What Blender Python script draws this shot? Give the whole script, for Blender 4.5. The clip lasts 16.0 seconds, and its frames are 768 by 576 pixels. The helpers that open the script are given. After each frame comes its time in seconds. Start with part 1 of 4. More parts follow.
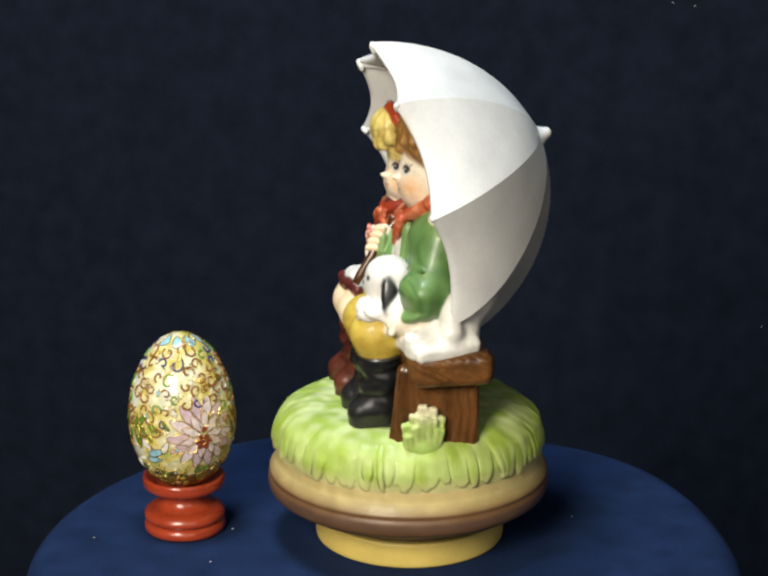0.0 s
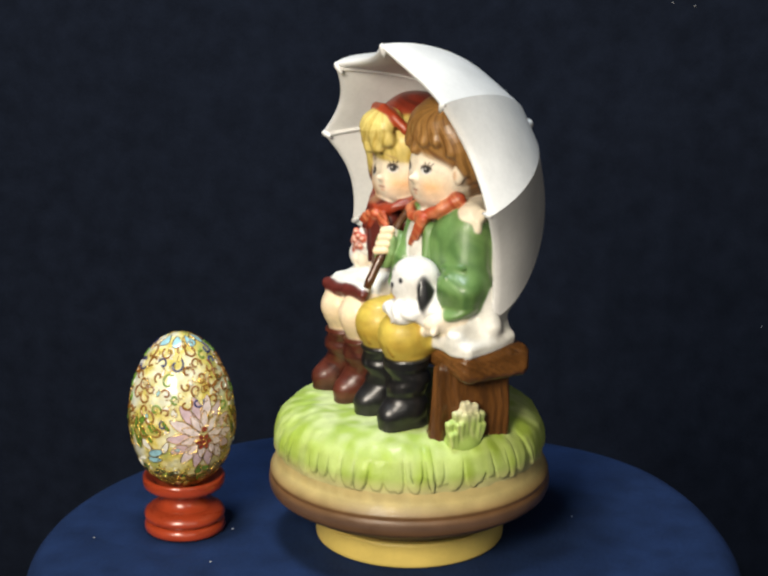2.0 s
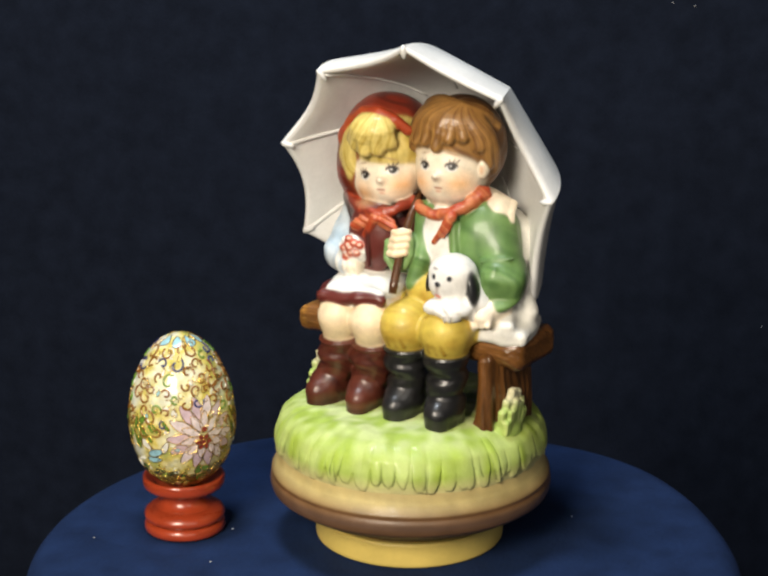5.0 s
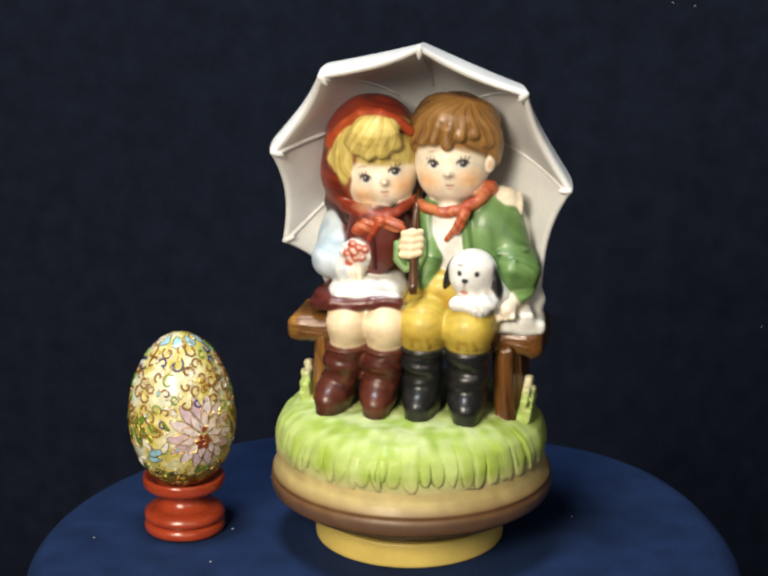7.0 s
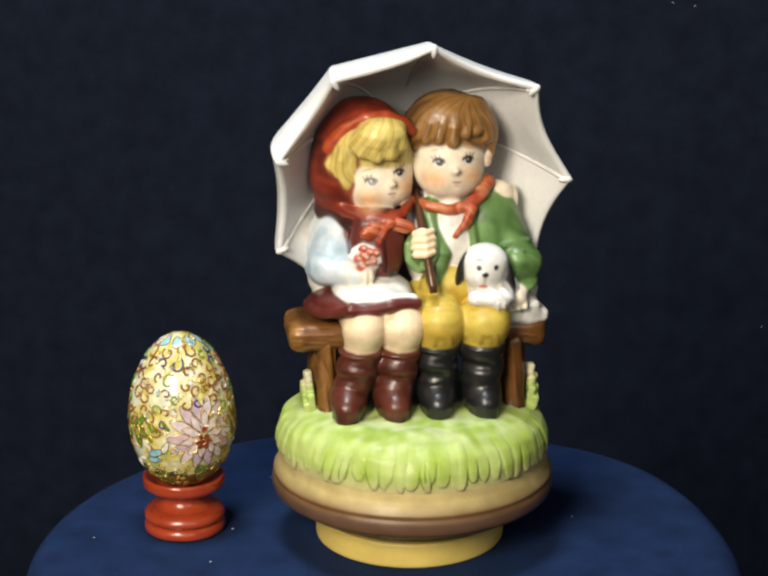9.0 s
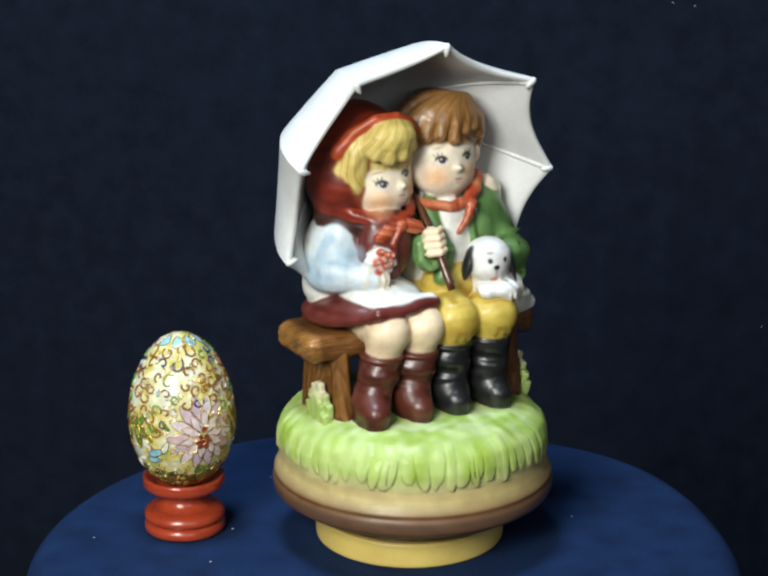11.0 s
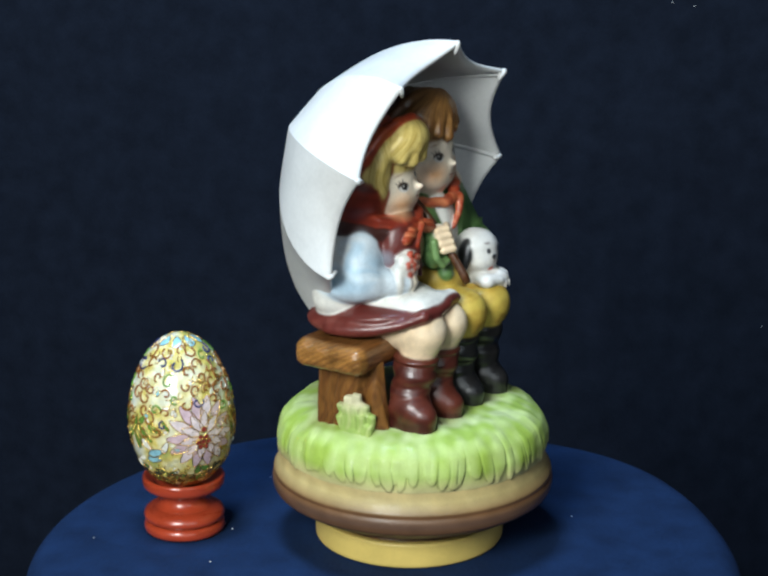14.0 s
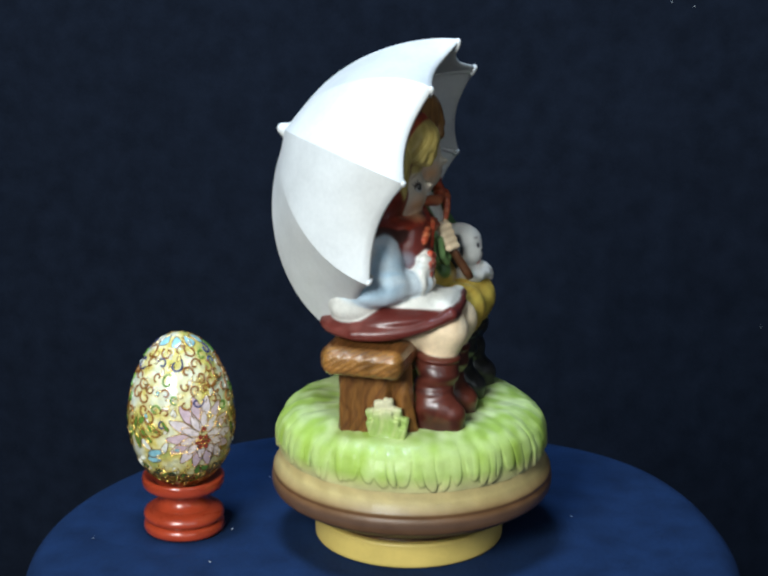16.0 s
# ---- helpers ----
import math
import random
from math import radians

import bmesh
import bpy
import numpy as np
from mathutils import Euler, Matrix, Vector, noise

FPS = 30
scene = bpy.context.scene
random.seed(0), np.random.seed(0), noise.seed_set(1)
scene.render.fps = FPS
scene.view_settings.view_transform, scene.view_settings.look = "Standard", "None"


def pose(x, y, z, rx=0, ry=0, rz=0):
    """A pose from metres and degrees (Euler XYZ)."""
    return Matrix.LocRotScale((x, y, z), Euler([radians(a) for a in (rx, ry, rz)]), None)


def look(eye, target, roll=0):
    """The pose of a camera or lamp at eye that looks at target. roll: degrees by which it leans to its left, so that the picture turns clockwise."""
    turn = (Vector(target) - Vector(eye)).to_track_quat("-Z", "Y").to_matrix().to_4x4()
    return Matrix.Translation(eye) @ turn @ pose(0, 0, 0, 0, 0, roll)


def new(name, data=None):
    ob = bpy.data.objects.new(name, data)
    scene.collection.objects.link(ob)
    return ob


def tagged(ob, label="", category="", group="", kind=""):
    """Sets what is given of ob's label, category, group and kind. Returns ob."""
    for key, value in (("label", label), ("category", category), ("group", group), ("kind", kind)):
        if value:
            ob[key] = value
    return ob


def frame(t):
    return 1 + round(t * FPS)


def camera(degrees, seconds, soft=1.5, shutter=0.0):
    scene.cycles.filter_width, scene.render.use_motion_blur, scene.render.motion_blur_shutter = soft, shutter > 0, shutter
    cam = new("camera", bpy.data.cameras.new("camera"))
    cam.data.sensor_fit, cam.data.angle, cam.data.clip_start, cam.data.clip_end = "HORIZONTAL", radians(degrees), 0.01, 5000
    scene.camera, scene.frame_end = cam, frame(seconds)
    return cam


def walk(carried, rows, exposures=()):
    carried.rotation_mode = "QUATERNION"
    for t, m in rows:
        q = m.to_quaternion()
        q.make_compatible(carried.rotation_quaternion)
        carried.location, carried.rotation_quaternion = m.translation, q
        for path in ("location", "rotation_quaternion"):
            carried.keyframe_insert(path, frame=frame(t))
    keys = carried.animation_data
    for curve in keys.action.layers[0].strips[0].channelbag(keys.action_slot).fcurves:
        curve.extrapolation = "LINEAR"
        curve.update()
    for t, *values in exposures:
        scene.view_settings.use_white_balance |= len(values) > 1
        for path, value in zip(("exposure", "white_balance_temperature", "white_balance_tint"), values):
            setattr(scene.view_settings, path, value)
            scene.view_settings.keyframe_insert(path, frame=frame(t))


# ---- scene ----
cam = camera(23.98, 16.0, soft=2.6)
EYE, AIM = (0.0, -0.582, 0.2546), (-0.0090, -0.0053, 0.0892)
AIM_END = (-0.0088, -0.0053, 0.0892)
walk(cam, [(0, look(EYE, AIM, 0.18)), (11, look(EYE, AIM, 0.18)), (16, look(EYE, AIM_END, 0.18))],
     exposures=[(0, -0.05, 6250, 8), (4, -0.03, 6500, 10), (9.2, -0.03, 6400, 9), (11.3, -0.03, 5450, 4), (16, -0.03, 5230, 3)])

# ---- light ----
world = bpy.data.worlds.new("world")
scene.world = world
world.use_nodes = True
world.node_tree.nodes["Background"].inputs[0].default_value = (0.55, 0.65, 1.0, 1)
world.node_tree.nodes["Background"].inputs[1].default_value = 0.03


def lamp(name, eye, target, power, size, colour):
    data = bpy.data.lights.new(name, "AREA")
    data.energy, data.size, data.color = power, size, colour
    ob = new(name, data)
    ob.matrix_world = look(eye, target)
    return ob


lamp("key_lamp", (-0.34, -0.86, 0.55), (0, 0, 0.09), 15.0, 0.34, (1.0, 0.895, 0.745))
lamp("fill_lamp", (0.36, -0.95, 0.50), (0, 0, 0.09), 1.6, 0.45, (1.0, 0.94, 0.85))
lamp("top_lamp", (-0.14, -0.10, 1.0), (0, 0, 0.09), 8.5, 0.20, (0.82, 0.91, 1.0))

# ---- materials ----


def nodes_of(name, rough=0.5, metal=0.0, coat=0.0, spec=0.5):
    m = bpy.data.materials.new(name)
    m.use_nodes = True
    b = m.node_tree.nodes["Principled BSDF"]
    b.inputs["Roughness"].default_value = rough
    b.inputs["Metallic"].default_value = metal
    b.inputs["Specular IOR Level"].default_value = spec
    b.inputs["Coat Weight"].default_value = coat
    b.inputs["Coat Roughness"].default_value = 0.12
    return m, m.node_tree.nodes, m.node_tree.links, b


def surface(name, colour, vary=0.25, scale=120.0, rough=0.5, metal=0.0, coat=0.0, bump=0.1, depth=0.0004, stretch=(1, 1, 1), attribute=None,
            dark=None, spec=0.5):
    """Two scales of grain over one base colour, or over the paint kept on the mesh."""
    m, n, l, b = nodes_of(name, rough, metal, coat, spec)
    at = n.new("ShaderNodeTexCoord")
    mp = n.new("ShaderNodeMapping")
    mp.inputs["Scale"].default_value = stretch
    l.new(at.outputs["Object"], mp.inputs["Vector"])
    big, fine = n.new("ShaderNodeTexNoise"), n.new("ShaderNodeTexNoise")
    big.inputs["Scale"].default_value, fine.inputs["Scale"].default_value = scale, scale * 9
    big.inputs["Detail"].default_value, fine.inputs["Detail"].default_value = 4, 3
    for t in (big, fine):
        l.new(mp.outputs["Vector"], t.inputs["Vector"])
    add = n.new("ShaderNodeMath")
    add.operation = "MULTIPLY_ADD"
    l.new(fine.outputs["Fac"], add.inputs[0])
    add.inputs[1].default_value = 0.4
    l.new(big.outputs["Fac"], add.inputs[2])
    rng = n.new("ShaderNodeMapRange")
    rng.inputs["From Min"].default_value, rng.inputs["From Max"].default_value = 0.45, 0.95
    l.new(add.outputs[0], rng.inputs["Value"])
    mix = n.new("ShaderNodeMix")
    mix.data_type = "RGBA"
    l.new(rng.outputs["Result"], mix.inputs["Factor"])
    if attribute:
        src = n.new("ShaderNodeAttribute")
        src.attribute_name = attribute
        dim = n.new("ShaderNodeMix")
        dim.data_type, dim.blend_type = "RGBA", "MULTIPLY"
        dim.inputs["Factor"].default_value = 1.0
        l.new(src.outputs["Color"], dim.inputs[6])
        k = 1 - vary
        dim.inputs[7].default_value = (k, k, k, 1)
        l.new(dim.outputs[2], mix.inputs[6])
        l.new(src.outputs["Color"], mix.inputs[7])
    else:
        lo = dark or [c * (1 - vary) for c in colour]
        mix.inputs[6].default_value = (*lo, 1)
        mix.inputs[7].default_value = (*[min(1, c * (1 + vary * 0.5)) for c in colour], 1)
    l.new(mix.outputs[2], b.inputs["Base Color"])
    rr = n.new("ShaderNodeMapRange")
    rr.inputs["To Min"].default_value, rr.inputs["To Max"].default_value = rough * 0.8, min(1, rough * 1.25)
    l.new(big.outputs["Fac"], rr.inputs["Value"])
    if attribute:
        # dark glazes are glossier than the pale bisque paints
        pale = n.new("ShaderNodeMapRange")
        pale.inputs["From Min"].default_value, pale.inputs["From Max"].default_value = 0.02, 0.35
        pale.inputs["To Min"].default_value, pale.inputs["To Max"].default_value = 0.80, 1.25
        l.new(src.outputs["Fac"], pale.inputs["Value"])
        both = n.new("ShaderNodeMath")
        both.operation = "MULTIPLY"
        l.new(rr.outputs["Result"], both.inputs[0])
        l.new(pale.outputs["Result"], both.inputs[1])
        l.new(both.outputs[0], b.inputs["Roughness"])
    else:
        l.new(rr.outputs["Result"], b.inputs["Roughness"])
    bp = n.new("ShaderNodeBump")
    bp.inputs["Strength"].default_value, bp.inputs["Distance"].default_value = bump, depth
    l.new(add.outputs[0], bp.inputs["Height"])
    l.new(bp.outputs["Normal"], b.inputs["Normal"])
    return m


GLAZE = surface("hand_painted_glaze", None, vary=0.28, scale=230, rough=0.42, coat=0.12, bump=0.38, attribute="paint")
SATIN = surface("hand_painted_bisque", None, vary=0.2, scale=200, rough=0.48, coat=0.08, bump=0.32, attribute="paint")
SEAT_GLAZE = surface("brown_log_glaze", None, vary=0.72, scale=150, rough=0.32, coat=0.3, bump=0.9, depth=0.0007, stretch=(0.3, 1, 1), attribute="paint")
TRUNK_GLAZE = surface("brown_bark_glaze", None, vary=0.72, scale=150, rough=0.34, coat=0.25, bump=0.9, depth=0.0007, stretch=(1, 1, 0.22), attribute="paint")
WHITE = surface("white_bisque", (0.665, 0.66, 0.64), vary=0.12, scale=75, rough=0.45, coat=0.1, bump=0.16)
GREY_LINE = surface("grey_rib_paint", (0.45, 0.44, 0.41), vary=0.3, scale=300, rough=0.5)
BROWN_STICK = surface("brown_stick_glaze", (0.09, 0.035, 0.012), vary=0.5, scale=300, rough=0.3, coat=0.4)
YELLOW = surface("yellow_lacquer", (0.64, 0.485, 0.125), vary=0.12, scale=60, rough=0.42, bump=0.05)
RED_WOOD = surface("red_lacquered_wood", (0.34, 0.045, 0.014), vary=0.22, scale=110, rough=0.28, coat=0.5, stretch=(1, 1, 5), bump=0.08)
CLOTH = surface("blue_velvet_cloth", (0.0086, 0.0208, 0.0645), vary=0.35, scale=70, rough=0.95, bump=1.0, depth=0.0006, spec=0.12)
BACK = surface("navy_backdrop_cloth", (0.0107, 0.0143, 0.0254), vary=0.3, scale=75, rough=1.0, bump=0.4, depth=0.0008, spec=0.05)
LINT = surface("white_lint", (0.8, 0.8, 0.78), vary=0.1, rough=0.9)
PLASTER = surface("grey_room_plaster", (0.35, 0.34, 0.33), vary=0.1, scale=6, rough=0.9)
BOARDS = surface("dark_floor_boards", (0.10, 0.075, 0.055), vary=0.3, scale=8, rough=0.6, stretch=(1, 6, 1))

# ---- mesh helpers ----


def link_mesh(name, me, material, parent=None, smooth=True):
    if material:
        me.materials.append(material)
    if smooth:
        me.polygons.foreach_set("use_smooth", [True] * len(me.polygons))
    ob = new(name, me)
    ob.parent = parent
    return ob


def part(name, bm, material, parent=None, label="", smooth=True):
    me = bpy.data.meshes.new(name)
    bmesh.ops.recalc_face_normals(bm, faces=bm.faces[:])
    bm.to_mesh(me)
    bm.free()
    ob = link_mesh(name, me, material, parent, smooth)
    return tagged(ob, label)


def grid_mesh(name, P, material, parent=None, label="", closed=False, paint=None):
    """A sheet from an array of points, rows by columns."""
    r, c = P.shape[:2]
    me = bpy.data.meshes.new(name)
    j = np.arange(c if closed else c - 1)
    i = np.arange(r - 1)
    a = i[:, None] * c + j[None]
    b = i[:, None] * c + (j[None] + 1) % c
    quads = np.stack([a, b, b + c, a + c], -1).reshape(-1, 4)
    me.from_pydata(P.reshape(-1, 3).tolist(), [], quads.tolist())
    me.update()
    if paint is not None:
        set_paint(me, paint.reshape(-1, 3))
    return tagged(link_mesh(name, me, material, parent), label)


def set_paint(me, rgb):
    att = me.color_attributes.new("paint", "FLOAT_COLOR", "POINT")
    att.data.foreach_set("color", np.c_[rgb, np.ones(len(rgb))].astype(np.float32).ravel())


def lathe(name, profile, material, parent=None, label="", steps=96, paint=None):
    """A turned piece from (radius, height) pairs in millimetres, rounded between them."""
    pr = np.array(profile, float)
    s = np.r_[0, np.cumsum(np.hypot(*np.diff(pr, axis=0).T))]
    q = np.linspace(0, s[-1], max(60, int(s[-1] / 0.45)))
    pr = np.c_[np.interp(q, s, pr[:, 0]), np.interp(q, s, pr[:, 1])]
    for _ in range(2):
        pr[1:-1] = 0.25 * pr[:-2] + 0.5 * pr[1:-1] + 0.25 * pr[2:]
    a = np.linspace(0, 2 * np.pi, steps, endpoint=False)
    P = np.stack([pr[:, :1] * np.cos(a), pr[:, :1] * np.sin(a), pr[:, 1:] + 0 * a], -1) / 1000
    rgb = None if paint is None else paint(np.broadcast_to(pr[:, 1:], P.shape[:2]), np.broadcast_to(pr[:, :1], P.shape[:2]), np.broadcast_to(a, P.shape[:2]))
    return grid_mesh(name, P, material, parent, label, closed=True, paint=rgb)


def tube(bm, points, radius, sides=8):
    """A round tube along points; radius one number or one for each point. It adds to bm."""
    pts = [Vector(p) for p in points]
    rad = radius if hasattr(radius, "__len__") else [radius] * len(pts)
    rings, up = [], Vector((0.31, 0.17, 0.93))
    for k, p in enumerate(pts):
        d = (pts[min(k + 1, len(pts) - 1)] - pts[max(k - 1, 0)]).normalized()
        u = (up - d * up.dot(d)).normalized()
        v = d.cross(u)
        rings.append([bm.verts.new(p + rad[k] * (u * math.cos(2 * math.pi * s / sides) + v * math.sin(2 * math.pi * s / sides))) for s in range(sides)])
    for a, b in zip(rings, rings[1:]):
        for s in range(sides):
            bm.faces.new((a[s], a[(s + 1) % sides], b[(s + 1) % sides], b[s]))
    bm.faces.new(rings[0][::-1])
    bm.faces.new(rings[-1])


# ---- clay: soft forms melted into one another ----


class Clay:
    """Soft bodies in millimetres, melted into one skin and painted by the body that lies nearest."""

    def __init__(self, lo, hi, step):
        self.lo, self.step = np.array(lo, float), step
        self.n = np.ceil((np.array(hi, float) - self.lo) / step).astype(int) + 1
        self.d = np.full(self.n, 50.0, np.float32)
        self.bodies, self.dabs = [], []

    def put(self, fn, centre, reach, colour, k=1.5, bias=0.0, streak=None):
        a = np.maximum(((np.array(centre) - reach - 4 - self.lo) / self.step).astype(int), 0)
        b = np.minimum(((np.array(centre) + reach + 4 - self.lo) / self.step).astype(int) + 2, self.n)
        ax = [self.lo[i] + self.step * np.arange(a[i], b[i]) for i in range(3)]
        p = np.stack(np.meshgrid(*ax, indexing="ij"), -1)
        new_d = fn(p)
        box = tuple(slice(a[i], b[i]) for i in range(3))
        old = self.d[box]
        h = np.maximum(k - np.abs(old - new_d), 0) / k
        self.d[box] = np.minimum(old, new_d) - h * h * k * 0.25
        self.bodies.append((fn, np.array(colour), bias, streak))

    @staticmethod
    def egg_fn(c, r, turn, wave):
        c, r = np.array(c, float), np.array(r, float)
        m = np.array(Euler([radians(t) for t in turn]).to_matrix())

        def fn(p):
            q = (p - c) @ m
            k0 = np.sqrt(((q / r) ** 2).sum(-1))
            k1 = np.sqrt(((q / r ** 2) ** 2).sum(-1)) + 1e-6
            d = k0 * (k0 - 1) / k1
            if wave:
                way, freq, amp = wave
                s = p @ np.array(way, float)
                d = d + amp * np.sin(freq * s + 1.3 * np.sin(0.5 * p[..., 2]) + 0.8 * np.sin(0.45 * p[..., 0])) * (0.65 + 0.35 * np.sin(0.37 * s + 0.21 * p[..., 2]))
            return d
        return fn

    def ball(self, c, r, colour, turn=(0, 0, 0), k=1.5, bias=0.0, wave=None, streak=None):
        r = (r, r, r) if not hasattr(r, "__len__") else r
        self.put(self.egg_fn(c, r, turn, wave), c, max(r), colour, k, bias, streak)

    def limb(self, a, b, ra, rb, colour, k=1.5, bias=0.0, wave=None, streak=None):
        a, b = np.array(a, float), np.array(b, float)

        def fn(p):
            t = np.clip(((p - a) @ (b - a)) / ((b - a) @ (b - a)), 0, 1)
            d = np.linalg.norm(p - a - t[..., None] * (b - a), axis=-1) - (ra + (rb - ra) * t)
            if wave:
                way, freq, amp = wave
                d = d + amp * np.sin(freq * (p @ np.array(way, float)))
            return d
        self.put(fn, (a + b) / 2, np.linalg.norm(b - a) / 2 + max(ra, rb), colour, k, bias, streak)

    def lock(self, points, ra, rb, colour, k=1.0, bias=0.0, wave=None, streak=None, fat=None):
        """A bent strand along points, from radius ra to rb, swelling to fat in its middle."""
        pts = np.array(points, float)
        share = np.linspace(0, 1, len(pts))
        rad = ra + (rb - ra) * share
        if fat:
            rad = np.maximum(rad, fat * np.sin(math.pi * (0.12 + 0.82 * share)) ** 0.7)

        def fn(p):
            best = None
            for a, b, r0, r1 in zip(pts, pts[1:], rad, rad[1:]):
                ab = b - a
                t = np.clip(((p - a) @ ab) / (ab @ ab + 1e-9), 0, 1)
                d = np.linalg.norm(p - a - t[..., None] * ab, axis=-1) - (r0 + (r1 - r0) * t)
                best = d if best is None else np.minimum(best, d)
            if wave:
                way, freq, amp = wave
                best = best + amp * np.sin(freq * (p @ np.array(way, float)))
            return best
        mid = (pts.min(0) + pts.max(0)) / 2
        self.put(fn, mid, float((pts.max(0) - pts.min(0)).max()) / 2 + rad.max(), colour, k, bias, streak)

    def slab(self, c, r, colour, turn=(0, 0, 0), edge=2.0, k=1.0, bias=0.0, wave=None, streak=None):
        c0, r0 = np.array(c, float), np.array(r, float) - edge
        m = np.array(Euler([radians(t) for t in turn]).to_matrix())

        def fn(p):
            q = np.abs((p - c0) @ m) - r0
            d = np.linalg.norm(np.maximum(q, 0), axis=-1) + np.minimum(q.max(-1), 0) - edge
            if wave:
                way, freq, amp = wave
                d = d + amp * np.sin(freq * (p @ np.array(way, float)) + 1.7 * np.sin(0.23 * p[..., 0] + 0.3 * p[..., 1]) + 1.2 * np.sin(0.31 * p[..., 2]))
            return d
        self.put(fn, c, np.linalg.norm(r), colour, k, bias, streak)

    def dab(self, c, r, colour, turn=(0, 0, 0), soft=0.35):
        r = (r, r, r) if not hasattr(r, "__len__") else r
        self.dabs.append((self.egg_fn(c, r, turn, None), np.array(colour), soft))

    def finish(self, name, material, parent, label=""):
        d, n = self.d, self.n
        inside = d < 0
        corners = [(x, y, z) for x in (0, 1) for y in (0, 1) for z in (0, 1)]

        def sub(arr, o):
            return arr[o[0]:n[0] - 1 + o[0], o[1]:n[1] - 1 + o[1], o[2]:n[2] - 1 + o[2]]
        count = sum(sub(inside, o).astype(np.int8) for o in corners)
        cells = np.argwhere((count > 0) & (count < 8))
        index = np.full(n - 1, -1, np.int32)
        index[tuple(cells.T)] = np.arange(len(cells))
        acc, hits = np.zeros((len(cells), 3)), np.zeros(len(cells))
        for o in corners:
            for axis in range(3):
                if o[axis]:
                    continue
                e = list(o)
                e[axis] = 1
                d0, d1 = d[tuple((cells + o).T)], d[tuple((cells + e).T)]
                cut = (d0 < 0) != (d1 < 0)
                t = np.where(cut, d0 / np.where(cut, d0 - d1, 1), 0)
                q = np.tile(np.array(o, float), (len(cells), 1))
                q[:, axis] = t
                acc += q * cut[:, None]
                hits += cut
        v = self.lo + self.step * (cells + acc / hits[:, None])
        faces = []
        for axis in range(3):
            u, w = (axis + 1) % 3, (axis + 2) % 3
            s0 = [slice(1, -1)] * 3
            s1 = [slice(1, -1)] * 3
            s0[axis], s1[axis] = slice(0, -1), slice(1, None)
            a, b = inside[tuple(s0)], inside[tuple(s1)]
            at = np.argwhere(a != b)
            flip = a[tuple(at.T)]
            base = at + 1
            base[:, axis] -= 1
            du, dw = np.eye(3, dtype=int)[u], np.eye(3, dtype=int)[w]
            quad = np.stack([index[tuple((base - du - dw).T)], index[tuple((base - dw).T)], index[tuple(base.T)], index[tuple((base - du).T)]], 1)
            quad[~flip] = quad[~flip][:, ::-1]
            faces.append(quad)
        faces = np.concatenate(faces)
        rgb, total = np.zeros_like(v), np.zeros(len(v))
        for fn, colour, bias, streak in self.bodies:
            w = np.exp(-np.clip(fn(v) + bias + 0.6, -2, 12) / 0.16)
            c = np.broadcast_to(colour, v.shape)
            if streak is not None:
                other, way, freq = streak
                u = freq * (v @ np.array(way, float)) + 1.3 * np.sin(0.5 * v[:, 2]) + 0.8 * np.sin(0.45 * v[:, 0]) + 1.5 * np.sin(0.33 * v[:, 1] + 0.21 * v[:, 2] + np.sin(0.19 * v[:, 0]))
                s = np.clip(0.5 + 0.3 * np.sin(u) + 0.22 * np.sin(2.3 * u + 1.9 * np.sin(0.27 * v[:, 1] + 0.2 * v[:, 2])) + 0.14 * np.sin(0.31 * u + 0.4 * v[:, 2]), 0, 1)
                c = colour + (np.array(other) - colour) * (s ** 1.5)[:, None]
            rgb += c * w[:, None]
            total += w
        rgb /= total[:, None] + 1e-30
        for fn, colour, soft in self.dabs:
            w = np.clip(0.5 - fn(v) / (2 * soft), 0, 1)[:, None]
            rgb = rgb * (1 - w) + colour * w
        me = bpy.data.meshes.new(name)
        me.from_pydata((v / 1000).tolist(), [], faces.tolist())
        me.update()
        set_paint(me, rgb)
        return tagged(link_mesh(name, me, material, parent), label)


def curve(points, n=9):
    """A smooth line through a start, a pull and an end."""
    a, b, e = (np.array(p, float) for p in points)
    s = np.linspace(0, 1, n)[:, None]
    return (1 - s) ** 2 * a + 2 * s * (1 - s) * b + s * s * e


# ---- room ----
room = [("floor", (0, 0, -0.77), (2.4, 2.4, 0.02), BOARDS), ("ceiling", (0, 0, 1.75), (2.4, 2.4, 0.02), PLASTER),
        ("wall_north", (0, 2.4, 0.5), (2.4, 0.05, 1.27), PLASTER), ("wall_south", (0, -2.4, 0.5), (2.4, 0.05, 1.27), PLASTER),
        ("wall_east", (2.4, 0, 0.5), (0.05, 2.35, 1.27), PLASTER), ("wall_west", (-2.4, 0, 0.5), (0.05, 2.35, 1.27), PLASTER)]
for name, at, half, mat in room:
    bm = bmesh.new()
    bmesh.ops.create_cube(bm, size=2, matrix=Matrix.Translation(at) @ Matrix.Diagonal((*half, 1)))
    tagged(part(name, bm, mat, smooth=False), "plain dark room surface round the table", "room", kind="structure")

